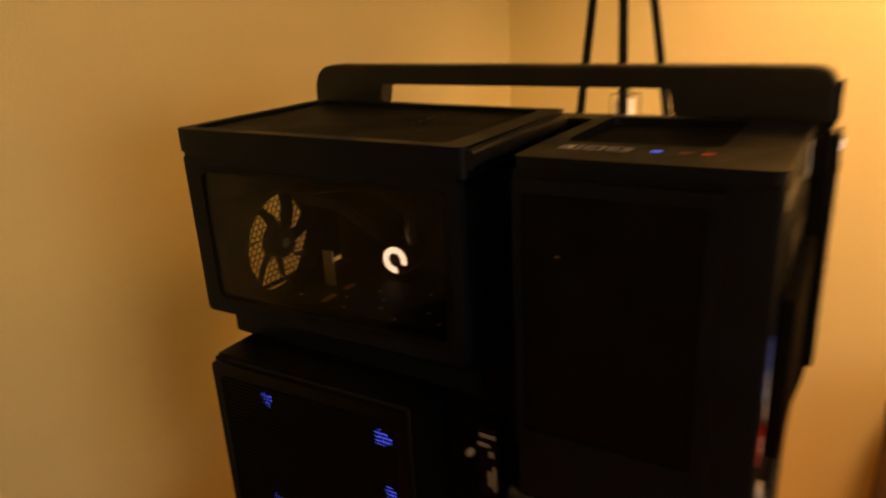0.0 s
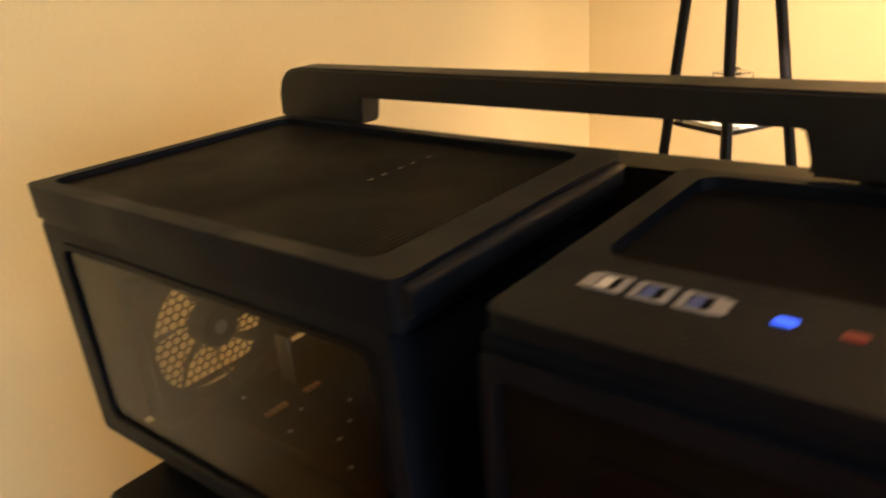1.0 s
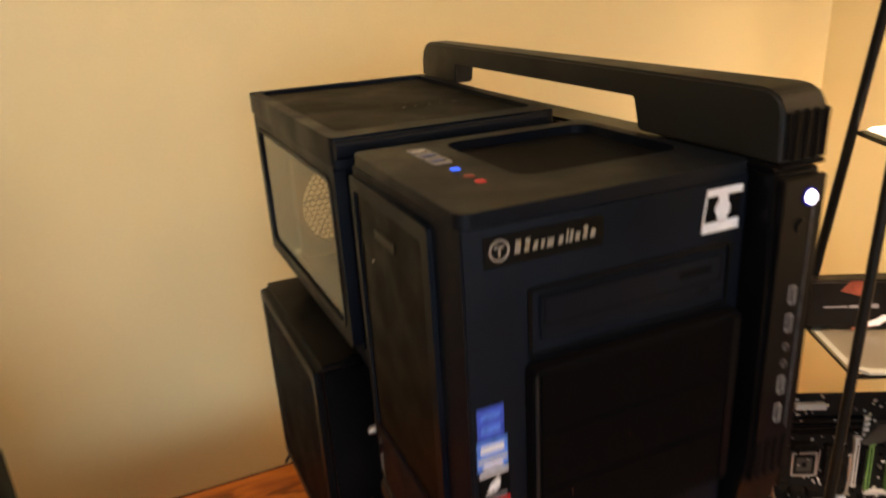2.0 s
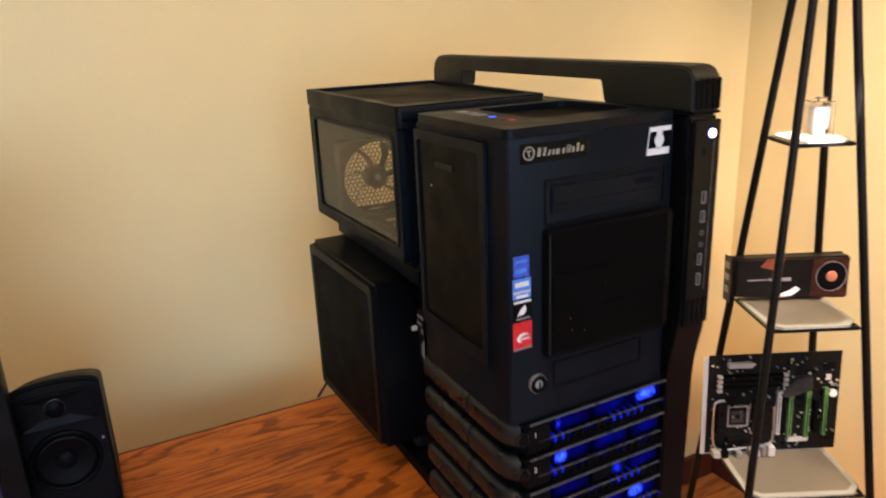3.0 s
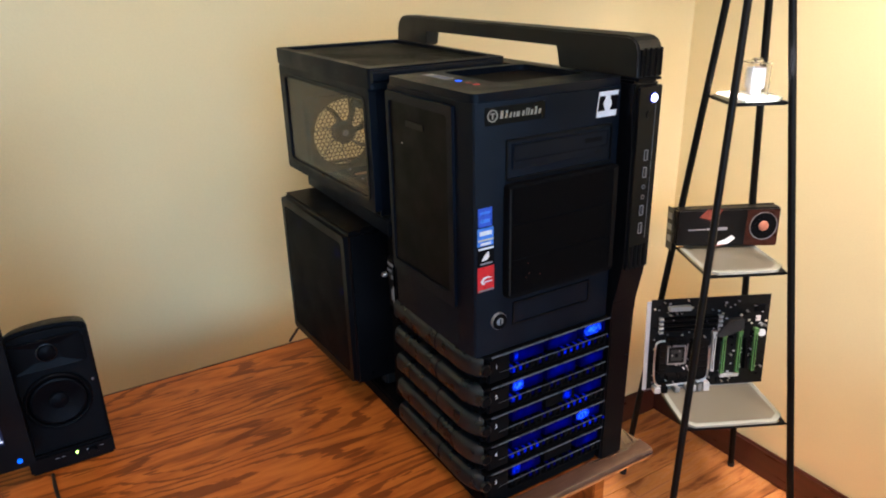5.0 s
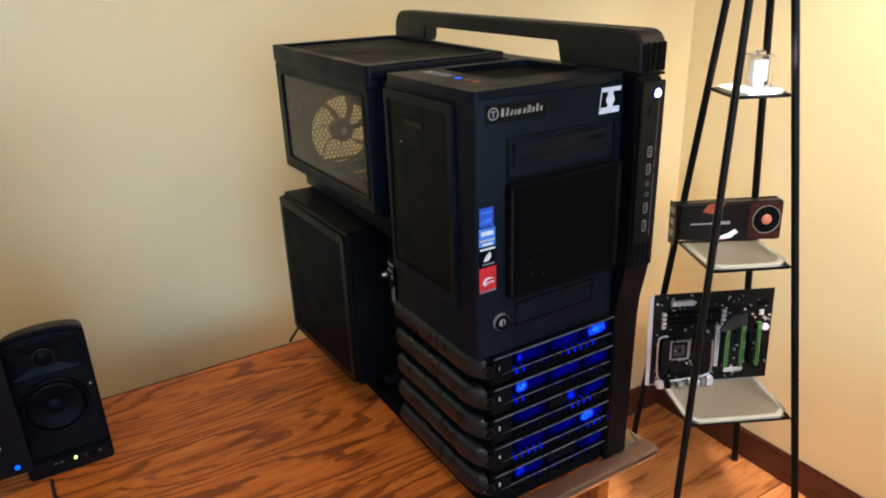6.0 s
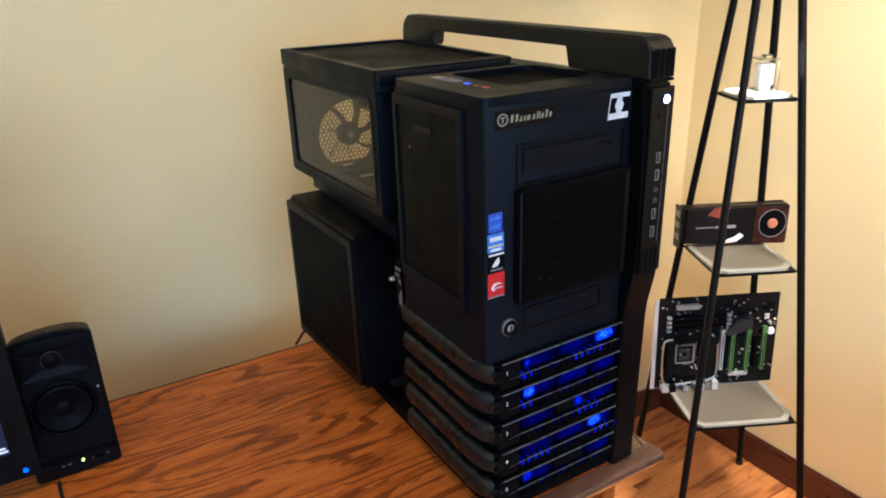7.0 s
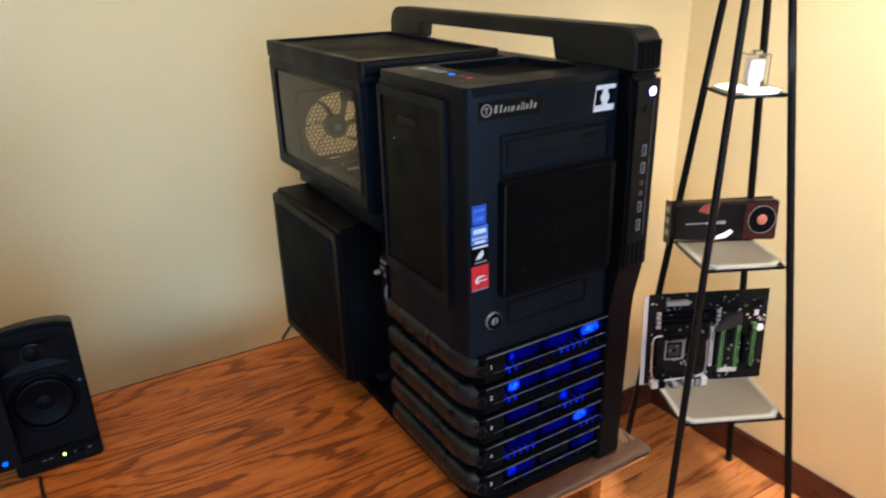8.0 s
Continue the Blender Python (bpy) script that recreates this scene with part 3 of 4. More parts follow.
part("door_edge", box(0.0378, 0.0402, -0.0124, -0.0110, 0.308, 0.4345, 0.0006), M_RIDGE, dr)
part("door_edge", box(0.1895, 0.1965, -0.0122, -0.0110, 0.308, 0.4345, 0.0010), M_SATIN, dr)
# orange glints behind the mesh, coloured in as small discs on its face
for gx, gz, gr in ((0.064, 0.343, 0.0011), (0.066, 0.330, 0.0015), (0.082, 0.326, 0.0013), (0.061, 0.326, 0.0009), (0.108, 0.372, 0.0008)):
    part("glint", lathe([(gr * 0.6, -0.0128), (gr * 0.6, -0.0124)], 1, (gx, 0, gz), 8), M_RUST, dr)
part("slot_frame", ring_slab(rounded(0.052, 0.172, 0.262, 0.292, 0.002, 2), rounded(0.0545, 0.1695, 0.2645, 0.2895, 0.0015, 2), 1, -0.0016, 0.0), M_SATIN, bay)
lk = part("lock", lathe([(0.0100, -0.0035), (0.0104, -0.0030), (0.0106, 0.0)], 1, (0.0315, 0, 0.274), 26), M_EMBLEM, bay, "chrome ring key lock")
part("lock_face", lathe([(0.0097, -0.0039), (0.0097, -0.0030)], 1, (0.0315, 0, 0.274), 22), M_DEEP, lk)
part("key_slot", box(0.0306, 0.0324, -0.0056, -0.0050, 0.2705, 0.2775), M_DEEP, lk)
part("lock_barrel", lathe([(0.0030, -0.0052), (0.0048, -0.0041)], 1, (0.0315, 0, 0.274), 16), M_GREY, lk)
# emblem as plain shapes
part("emblem_ring", ring_slab([(0.0225 + 0.0066 * math.cos(a * 0.2618), 0.5135 + 0.0066 * math.sin(a * 0.2618)) for a in range(24)], [(0.0225 + 0.0052 * math.cos(a * 0.2618), 0.5135 + 0.0052 * math.sin(a * 0.2618)) for a in range(24)], 1, -0.001, 0.0), M_EMBLEM, bay)
part("emblem_bar", box(0.0195, 0.0255, -0.001, 0.0, 0.5150, 0.5163), M_EMBLEM, bay)
part("emblem_bar", box(0.0218, 0.0232, -0.001, 0.0, 0.5100, 0.5163), M_EMBLEM, bay)
part("emblem_plate", box(0.0125, 0.0925, -0.0003, 0.0006, 0.5035, 0.5225), M_SATIN, bay, "smooth black name plate")
x = 0.0320
for k, (w, tall) in enumerate(((0.0052, 0.0082), (0.0042, 0.008), (0.0042, 0.0052), (0.003, 0.0052), (0.0062, 0.0052), (0.0042, 0.0052), (0.0016, 0.008), (0.0028, 0.0072), (0.0042, 0.0052), (0.0042, 0.008), (0.0042, 0.0052))):
    part("emblem_bar", prism([(x, 0.5095), (x + w * 0.66, 0.5095), (x + w * 0.66 + 0.0012, 0.5095 + tall), (x + 0.0012, 0.5095 + tall)], 1, -0.0008, 0.0), M_EMBLEM, bay)
    x += w * 1.12 + 0.0006
# stickers
st = part("case_sticker", prism([(0.1665, 0.4945), (0.1975, 0.4945), (0.1995, 0.5235), (0.1705, 0.5235)], 1, -0.0006, 0.0), M_DEEP, bay, "black and white badge")
part("badge_bar", prism([(0.1665, 0.4945), (0.1975, 0.4945), (0.1980, 0.5015), (0.1672, 0.5015)], 1, -0.001, -0.0006), M_SILVER, st)
part("badge_bar", prism([(0.1698, 0.5185), (0.1990, 0.5185), (0.1995, 0.5235), (0.1705, 0.5235)], 1, -0.001, -0.0006), M_SILVER, st)
part("badge_disc", lathe([(0.0062, -0.0012), (0.0062, -0.0006)], 1, (0.1835, 0, 0.5095), 20), M_SILVER, st)
part("badge_bar", prism([(0.1795, 0.5005), (0.1875, 0.5005), (0.1875, 0.5195), (0.1800, 0.5195)], 1, -0.001, -0.0006), M_SILVER, st)
part("badge_edge", prism([(0.1665, 0.4945), (0.1678, 0.4945), (0.1712, 0.5235), (0.1700, 0.5235)], 1, -0.001, -0.0006), M_SILVER, st)
s1 = part("case_sticker", box(0.0040, 0.0220, -0.0008, 0.0002, 0.394, 0.4155), M_BLUE1, bay, "blue badge sticker")
part("print_bar", box(0.0065, 0.0195, -0.0011, -0.0008, 0.4085, 0.4115), M_BLUE2, s1)
part("print_bar", box(0.0065, 0.0195, -0.0011, -0.0008, 0.3985, 0.4025), M_BLUE2, s1)
s2 = part("case_sticker", box(0.0030, 0.0240, -0.0008, 0.0002, 0.3715, 0.3925), M_BLUE2, bay, "light blue badge sticker")
part("print_bar", box(0.0055, 0.0215, -0.0011, -0.0008, 0.384, 0.389), M_SILVER, s2)
part("print_bar", box(0.0035, 0.0235, -0.0011, -0.0008, 0.3775, 0.3795), M_CREAM, s2)
part("print_bar", box(0.0065, 0.0205, -0.0011, -0.0008, 0.3725, 0.3755), M_SILVER, s2)
s3 = part("case_sticker", box(0.0030, 0.0250, -0.0008, 0.0002, 0.3475, 0.3705), M_DEEP, bay, "black sticker with white sail shapes")
part("print_bar", box(0.0040, 0.0240, -0.0011, -0.0008, 0.3672, 0.3695), M_SILVER, s3)
for k in range(3):
    part("sail", prism([(0.0080 + k * 0.003, 0.354), (0.0140 + k * 0.002, 0.355 + k * 0.0015), (0.0170 + k * 0.0005, 0.3648 - k * 0.001), (0.0115 + k * 0.002, 0.360)], 1, -0.0011 - k * 0.0001, -0.0008), M_WHITE, s3)
part("print_bar", box(0.0065, 0.0225, -0.0011, -0.0008, 0.3495, 0.3515), M_GREY, s3)
s4 = part("case_sticker", box(0.0030, 0.0250, -0.0008, 0.0002, 0.3165, 0.3465), M_RED, bay, "red badge sticker")
part("swoosh", prism([(0.0065, 0.329), (0.0105, 0.334), (0.0165, 0.3345), (0.0225, 0.332), (0.0165, 0.3325), (0.0115, 0.331), (0.0100, 0.328), (0.0135, 0.326), (0.0095, 0.325)], 1, -0.0011, -0.0008), M_WHITE, s4)
part("print_bar", box(0.0115, 0.0225, -0.0011, -0.0008, 0.3275, 0.329), M_SILVER, s4)
part("print_bar", box(0.0035, 0.0245, -0.0011, -0.0008, 0.317, 0.319), M_GREY, s4)

def sweep(path, halfw, halfh, z, squash=0.7, n=16):
    """A rounded bar that follows a flat path at the height z."""
    bm = bmesh.new()
    rows = []
    for i, p in enumerate(path):
        d = Vector(path[min(i + 1, len(path) - 1)]) - Vector(path[max(i - 1, 0)])
        d.normalize()
        row = []
        for k in range(n):
            c_, s_ = math.cos(2 * math.pi * k / n), math.sin(2 * math.pi * k / n)
            off = halfw * math.copysign(abs(c_) ** squash, c_)
            row.append(bm.verts.new((p[0] + d.y * off, p[1] - d.x * off, z + halfh * math.copysign(abs(s_) ** squash, s_))))
        rows.append(row)
    for a_, b_ in zip(rows, rows[1:]):
        for k in range(n):
            bm.faces.new((a_[k], a_[(k + 1) % n], b_[(k + 1) % n], b_[k]))
    bm.faces.new(rows[0])
    bm.faces.new(rows[-1])
    return finish(bm)


# five drive trays
# per tray: glow of the three windows, and bright spots as (from, to) along the face
WINDOWS = [(L_BLUEDIM, L_BLUEMID, L_BLUEMID), (L_BLUEDIM, L_BLUEMID, L_BLUEMID), (L_BLUEDIM, None, L_BLUEMID), (L_BLUEDIM, L_BLUEDIM, L_BLUEMID), (L_BLUEDIM, None, L_BLUEMID)]
SPOTS = [((0.0545, 0.0615, L_BLUE), (0.167, 0.196, L_BLUEHOT)), ((0.0535, 0.070, L_BLUEHOT),), ((0.136, 0.150, L_BLUE),), ((0.161, 0.184, L_BLUEHOT),), ((0.0545, 0.068, L_BLUE),)]
LIT_SLOTS = [(0, 1, 8, 9, 10, 11, 12), (0, 1), (9, 10, 11, 12), (0, 1, 2, 3, 4, 12, 13, 14), ()]
for i in range(5):
    c = 0.2165 - i * 0.0424
    tr = part("drive_tray", box(0.012, 0.2075, 0.011, 0.2, c - 0.0245, c + 0.0175, 0.001), M_DEEP, case, "black hot-swap drive tray")
    # side bar rounding into the front corner, in two lengths with a seam
    curve = [(0.0065, 0.2), (0.0060, 0.150), (0.0055, 0.0862)]
    front = [(0.0055, 0.0840), (0.0052, 0.040), (0.0058, 0.028), (0.0085, 0.017), (0.0120, 0.0105), (0.0165, 0.0068)]
    part("side_bar", sweep(curve, 0.0112, 0.0150, c), M_RIDGE, tr, "rounded black side bar")
    part("side_bar", sweep(front, 0.0112, 0.0150, c), M_RIDGE, tr, "rounded black corner bar")
    part("seam", sweep([(0.0055, 0.0863), (0.0055, 0.0839)], 0.0102, 0.0140, c), M_DEEP, tr)
    part("cheek", box(0.014, 0.0475, -0.0045, 0.011, c - 0.0235, c + 0.0118, 0.0025), M_DEEP, tr)
    tb = part("top_bar", box(0.010, 0.2075, -0.0050, 0.010, c + 0.0122, c + 0.0150, 0.0009), M_DEEP, tr)
    part("lip", box(0.0185, 0.2075, -0.0064, -0.0051, c + 0.0124, c + 0.0146, 0.0005), M_RAIL, tb, "thin grey lip")
    part("mid_bar", box(0.0300, 0.2065, -0.0048, -0.0030, c - 0.0110, c - 0.0099, 0.0004), M_RAIL, tr)
    part("low_bar", box(0.0505, 0.2065, -0.0035, 0.011, c - 0.0250, c - 0.0230, 0.0006), M_DEEP, tr)
    writing("tray_number", str(i + 1), 0.0075, pose(0.0265, -0.0048, c - 0.001, 90, 0, 0), M_WHITE, tr)
    part("pivot", lathe([(0.0052, -0.0085), (0.0058, -0.0078), (0.0060, -0.0030)], 1, (0.0105, 0, c - 0.001), 18), M_DEEP, tr, "round black pivot")
    part("pivot_ring", ring_slab([(0.0105 + 0.0072 * math.cos(a * 0.3491), c - 0.001 + 0.0072 * math.sin(a * 0.3491)) for a in range(18)], [(0.0105 + 0.0062 * math.cos(a * 0.3491), c - 0.001 + 0.0062 * math.sin(a * 0.3491)) for a in range(18)], 1, -0.0072, -0.0030), M_RIDGE, tr)
    if i in (0, 3):
        part("tail_led", box(0.2085, 0.2145, -0.0030, 0.0, c - 0.0185, c - 0.0130, 0.0008), L_BLUE, tr, "small blue led")
    for k in range(3):
        x0, x1 = ((0.054, 0.101), (0.108, 0.155), (0.164, 0.203))[k]
        part("light_window", box(x0, x1, -0.0010, 0.011, c - 0.0065, c + 0.0108), WINDOWS[i][k] or M_DEEP, tr)
    for x0, x1, g in SPOTS[i]:
        part("led", prism(rounded(x0, x1, c - 0.0045, c + 0.0095, 0.001, 2), 1, -0.0018, -0.0011), g, tr, "bright blue led")
    for k in range(15):
        x0 = 0.053 + k * 0.0102
        lit = k in LIT_SLOTS[i]
        part("vent", box(x0, x0 + 0.0052, -0.0002, 0.0112, c - 0.0210, c - 0.0140), L_BLUE if lit else (L_BLUEDIM if 1 < k < 14 and (k + i) % 3 else M_DEEP), tr)
        part("vent_rib", box(x0 + 0.0062, x0 + 0.0092, -0.0022, 0.0108, c - 0.0225, c - 0.0122), M_DEEP, tr)

# rear window module: hollow shell
def splay(bm, out, y0, y1):
    """The side of a rear module stands out further towards the back."""
    for v in bm.verts:
        if v.co.x < 0.1:
            v.co.x -= out * (v.co.y - y0) / (y1 - y0)
    return rise(bm)


mod = part("window_module", splay(ring_slab(rounded(0.235, 0.547, 0.344, 0.513, 0.005, 3), rounded(0.252, 0.526, 0.362, 0.498, 0.008, 3), 0, -0.0065, 0.004), 0.012, 0.229, 0.549), M_BLK, case, "black side frame with acrylic window")
part("front_wall", rise(box(0.006, 0.2085, 0.2445, 0.2485, 0.3355, 0.513)), M_BLK, mod)
part("inner_back", rise(box(0.2045, 0.2085, 0.2337, 0.5455, 0.305, 0.513)), M_DEEP, mod)
part("bottom", rise(box(0.012, 0.2085, 0.2337, 0.5455, 0.305, 0.3295, 0.002)), M_BLK, mod)
part("window", splay(box(-0.0052, -0.0022, 0.2495, 0.5265, 0.3615, 0.4985), 0.012, 0.229, 0.549), M_PANE, mod, "lightly smoked acrylic window")
part("window_rim", splay(ring_slab(rounded(0.246, 0.530, 0.358, 0.502, 0.010, 3), rounded(0.2505, 0.5255, 0.3625, 0.4975, 0.0085, 3), 0, -0.0078, -0.0064), 0.012, 0.229, 0.549), M_SATIN, mod)
tc_ = part("roof_cover", splay(ring_slab(rounded(-0.0085, 0.2045, 0.2275, 0.5495, 0.006, 3), rounded(0.004, 0.194, 0.250, 0.540, 0.010, 3), 2, 0.5165, 0.5395), 0.012, 0.229, 0.549), M_BLK, mod)
part("cover_lip", splay(ring_slab(rounded(-0.0066, 0.2035, 0.2295, 0.5475, 0.005, 3), rounded(0.010, 0.190, 0.258, 0.535, 0.010, 3), 2, 0.5128, 0.5166), 0.012, 0.229, 0.549), M_BLK, tc_)
part("roof_plate", rise(box(0.0, 0.193, 0.252, 0.538, 0.5300, 0.5328)), M_DEEP, tc_)
grid = bmesh.new()
for k in range(80):
    yg = 0.2525 + k * 0.0036
    add_box(grid, 0.0, 0.193, yg, yg + 0.0023, 0.5335, 0.5352)
for k in range(53):
    xg = 0.001 + k * 0.0036
    add_box(grid, xg, xg + 0.0023, 0.2522, 0.538, 0.5333, 0.5354)
part("roof_mesh", rise(finish(grid)), M_ROOF, tc_, "black fine roof mesh")
# glints on the roof mesh, put in as tiny grey bars
for x in (0.10, 0.112, 0.128, 0.140, 0.156):
    part("roof_glint", box(x, x + 0.0022, 0.345, 0.3468, 0.5413, 0.5418), M_GREY, tc_)
part("front_rail", rise(prism(rounded(0.2205, 0.2300, 0.5215, 0.5375, 0.0045, 4), 0, -0.006, 0.192)), M_BLK, tc_)

# perforated rear panel behind the fan: real hexagonal openings
FC = Vector((0.080, 0.541, 0.402))
hexes = bmesh.new()
pitch = 0.0078
for r in range(-14, 18):
    for q in range(-13, 20):
        cx = FC.x + pitch * (q + 0.5 * (r % 2))
        cz = FC.z + pitch * 0.866 * r
        far = math.hypot(cx - FC.x, cz - FC.z)
        if not (0.0045 < cx < 0.2 and 0.346 < cz < 0.51):
            continue
        R = pitch / math.sqrt(3)
        o = [hexes.verts.new((cx + R * math.sin(k * math.pi / 3), 0.5425, cz + R * math.cos(k * math.pi / 3))) for k in range(6)]
        if far < 0.060:
            n_ = [hexes.verts.new((cx + R * 0.84 * math.sin(k * math.pi / 3), 0.5425, cz + R * 0.84 * math.cos(k * math.pi / 3))) for k in range(6)]
            d_ = [hexes.verts.new((cx + R * 0.84 * math.sin(k * math.pi / 3), 0.5435, cz + R * 0.84 * math.cos(k * math.pi / 3))) for k in range(6)]
            for k in range(6):
                j = (k + 1) % 6
                hexes.faces.new((o[k], o[j], n_[j], n_[k]))
                hexes.faces.new((n_[k], n_[j], d_[j], d_[k]))
        else:
            hexes.faces.new(o)
part("rear_grille", hexes, M_BLK, mod, "black panel with hexagonal perforation")
part("rear_edge", rise(box(-0.0165, 0.0046, 0.5432, 0.5458, 0.3465, 0.5125)), M_BLK, mod)
part("rear_frame", ring_slab(rounded(0.0047, 0.204, 0.3455, 0.5125, 0.003, 2), rounded(0.010, 0.198, 0.350, 0.505, 0.003, 2), 1, 0.5437, 0.5460), M_BLK, mod)
fan = part("exhaust_fan", ring_slab(rounded(FC.x - 0.064, FC.x + 0.064, FC.z - 0.064, FC.z + 0.064, 0.008, 6), [(FC.x + 0.059 * math.cos(a), FC.z + 0.059 * math.sin(a)) for a in [radians(7 + k * 360 / 28) for k in range(28)]], 1, 0.517, 0.5415), M_DEEP, mod, "black case fan at rest")
part("hub", lathe([(0.016, 0.519), (0.019, 0.522), (0.019, 0.538)], 1, (FC.x, 0, FC.z), 20), M_SATIN, fan)
part("hub_label", lathe([(0.006, 0.5184), (0.006, 0.519)], 1, (FC.x, 0, FC.z), 14), M_GREY, fan)
for k in range(7):
    a0 = k * 2 * math.pi / 7
    bl = bmesh.new()
    rows = []
    for rr_, sweep in ((0.018, 0.0), (0.038, 0.16), (0.0575, 0.36)):
        wide = 0.13 if rr_ < 0.03 else 0.065
        rows.append([bl.verts.new((FC.x + rr_ * math.cos(a0 + sweep + s), y_, FC.z + rr_ * math.sin(a0 + sweep + s))) for s, y_ in ((-wide, 0.521), (wide, 0.535), (wide, 0.536), (-wide, 0.522))])
    for a, b in zip(rows, rows[1:]):
        for j in range(4):
            bl.faces.new((a[j], a[(j + 1) % 4], b[(j + 1) % 4], b[j]))
    bl.faces.new(rows[0])
    bl.faces.new(rows[-1])
    part("blade", finish(bl), M_CONE, fan)
# what shows inside the window
PY, PZ = 0.426, 0.3655
pump = part("pump_head", lathe([(0.0205, 0.0405), (0.0205, 0.004), (0.0185, 0.0)], 0, (0.163, PY, PZ), 28), M_SATIN, mod, "round cooling pump with a lit ring")
arc = [radians(262 + k * 296 / 23) for k in range(24)]
part("lit_ring", prism([(PY + 0.0165 * math.cos(a), PZ + 0.0165 * math.sin(a)) for a in arc] + [(PY + 0.0092 * math.cos(a), PZ + 0.0092 * math.sin(a)) for a in reversed(arc)], 0, 0.1615, 0.1628), L_PUMP, pump, "white lit broken ring")
part("hose", tube([(0.170, 0.405, 0.39), (0.130, 0.38, 0.42), (0.10, 0.36, 0.45), (0.09, 0.40, 0.475), (0.08, 0.47, 0.47)], 0.006), M_CABLE, mod)
part("hose", tube([(0.170, 0.45, 0.39), (0.14, 0.46, 0.42), (0.12, 0.47, 0.44), (0.09, 0.50, 0.455)], 0.006), M_CABLE, mod)
for k in range(4):
    part("memory_stick", box(0.158, 0.2035, 0.330 + k * 0.009, 0.335 + k * 0.009, 0.345, 0.475, 0.0008), M_DEEP, mod, "black memory stick")
gc = part("graphics_board", box(0.052, 0.2035, 0.262, 0.512, 0.3305, 0.342, 0.002), M_DEEP, mod, "graphics board lying across the module")
for x in (0.058, 0.0635, 0.069, 0.0745, 0.0985, 0.104, 0.1095):
    part("gold_finger", box(x + 0.010, x + 0.0138, 0.458, 0.464, 0.3421, 0.3442), M_COPPER, gc)
part("silver_fin", box(0.112, 0.1145, 0.480, 0.494, 0.3421, 0.385), M_STEEL, gc)
for x, y in ((0.07, 0.31), (0.09, 0.335), (0.062, 0.36), (0.08, 0.39), (0.12, 0.42), (0.066, 0.43), (0.10, 0.40), (0.135, 0.36), (0.075, 0.50), (0.09, 0.445)):
    part("silver_dot", lathe([(0.0017, 0.3420), (0.0013, 0.3432)], 2, (x, y, 0), 8), M_SILVER, gc)
part("blue_led", box(0.150, 0.153, 0.300, 0.308, 0.3421, 0.347), L_PSU, gc)

# lower rear module
psu = part("power_module", splay(box(-0.034, 0.2085, 0.2805, 0.528, 0.058, 0.3055, 0.006, 3), 0.009, 0.28, 0.528), M_SATIN, case, "black lower rear module")
part("panel_frame", splay(ring_slab(rounded(0.285, 0.524, 0.063, 0.300, 0.006, 3), rounded(0.296, 0.513, 0.076, 0.288, 0.006, 3), 0, -0.0375, -0.0338), 0.009, 0.28, 0.528), M_SATIN, psu)
slats = bmesh.new()
for k in range(54):
    ys = 0.2965 + k * 0.004
    add_box(slats, -0.0368, -0.0341, ys, ys + 0.0009, 0.076, 0.288)
for k in range(53):
    zs = 0.078 + k * 0.004
    add_box(slats, -0.0366, -0.0345, 0.2963, 0.5125, zs, zs + 0.0009)
part("panel_mesh", splay(finish(slats), 0.009, 0.28, 0.528), M_METAL, psu, "black fine mesh panel")
for y, z, k in ((0.453, 0.277, 4), (0.313, 0.271, 6), (0.308, 0.209, 4), (0.457, 0.152, 4)):
    for j in range(k):
        part("led", lathe([(0.0046, -0.0350), (0.0046, -0.0338)], 0, (-0.009 * (y - 0.28) / 0.248, y + 0.0060 * math.cos(j * 2.4) * (0.4 + 0.15 * j), z + 0.0060 * math.sin(j * 2.4) * (0.4 + 0.15 * j)), 8), L_PSU, psu, "small blue led")
part("side_light", box(-0.0362, -0.0355, 0.2985, 0.3, 0.118, 0.120), L_BLUE, psu)
for x, y in ((0.03, 0.31), (0.03, 0.49), (0.18, 0.49)):
    part("foot", box(x, x + 0.022, y, y + 0.022, 0.0 if y < 0.48 else 0.0, 0.0585, 0.003), M_CABLE, psu)

# ---- desk things ----
spk = thing("speaker", pose(-0.4325, 0.416, 0), "black two-way desktop speaker with green power light", "speaker")
cabinet = prism([(-0.055, 0.0), (0.055, 0.0), (0.055, 0.208)] + [(0.055 * math.cos(radians(a)), 0.208 + 0.013 * math.sin(radians(a))) for a in range(15, 166, 15)] + [(-0.055, 0.208)], 1, 0.0, 0.15, 0.003, 3)
for v in cabinet.verts:
    # the top falls away towards the back
    if v.co.z > 0.1:
        v.co.z -= 0.055 * max(0.0, v.co.y - 0.012) / 0.138
part("cabinet", cabinet, M_SPK, spk)
bf = part("baffle", prism([(-0.052, 0.024), (0.052, 0.024), (0.052, 0.204)] + [(0.052 * math.cos(radians(a)), 0.204 + 0.012 * math.sin(radians(a))) for a in range(15, 166, 15)] + [(-0.052, 0.204)], 1, -0.006, -0.0005, 0.002), M_SPK, spk)
part("control_lip", box(-0.055, 0.055, -0.014, -0.0005, 0.001, 0.030, 0.003), M_SATIN, spk)
part("woofer_ring", lathe([(0.0435, -0.0058), (0.0428, -0.0095), (0.0405, -0.0112), (0.0385, -0.0100), (0.0372, -0.0060)], 1, (0, 0, 0.107), 40), M_HORN, spk, "rubber surround ring")
part("woofer_cone", lathe([(0.0372, -0.0062), (0.0350, -0.0100), (0.0325, -0.0108), (0.0300, -0.0096), (0.0125, -0.0063), (0.0118, -0.0085), (0.008, -0.0105), (0.0003, -0.0115)], 1, (0, 0, 0.107), 36), M_CONE, spk, "dark grey paper cone")
horn = bmesh.new()
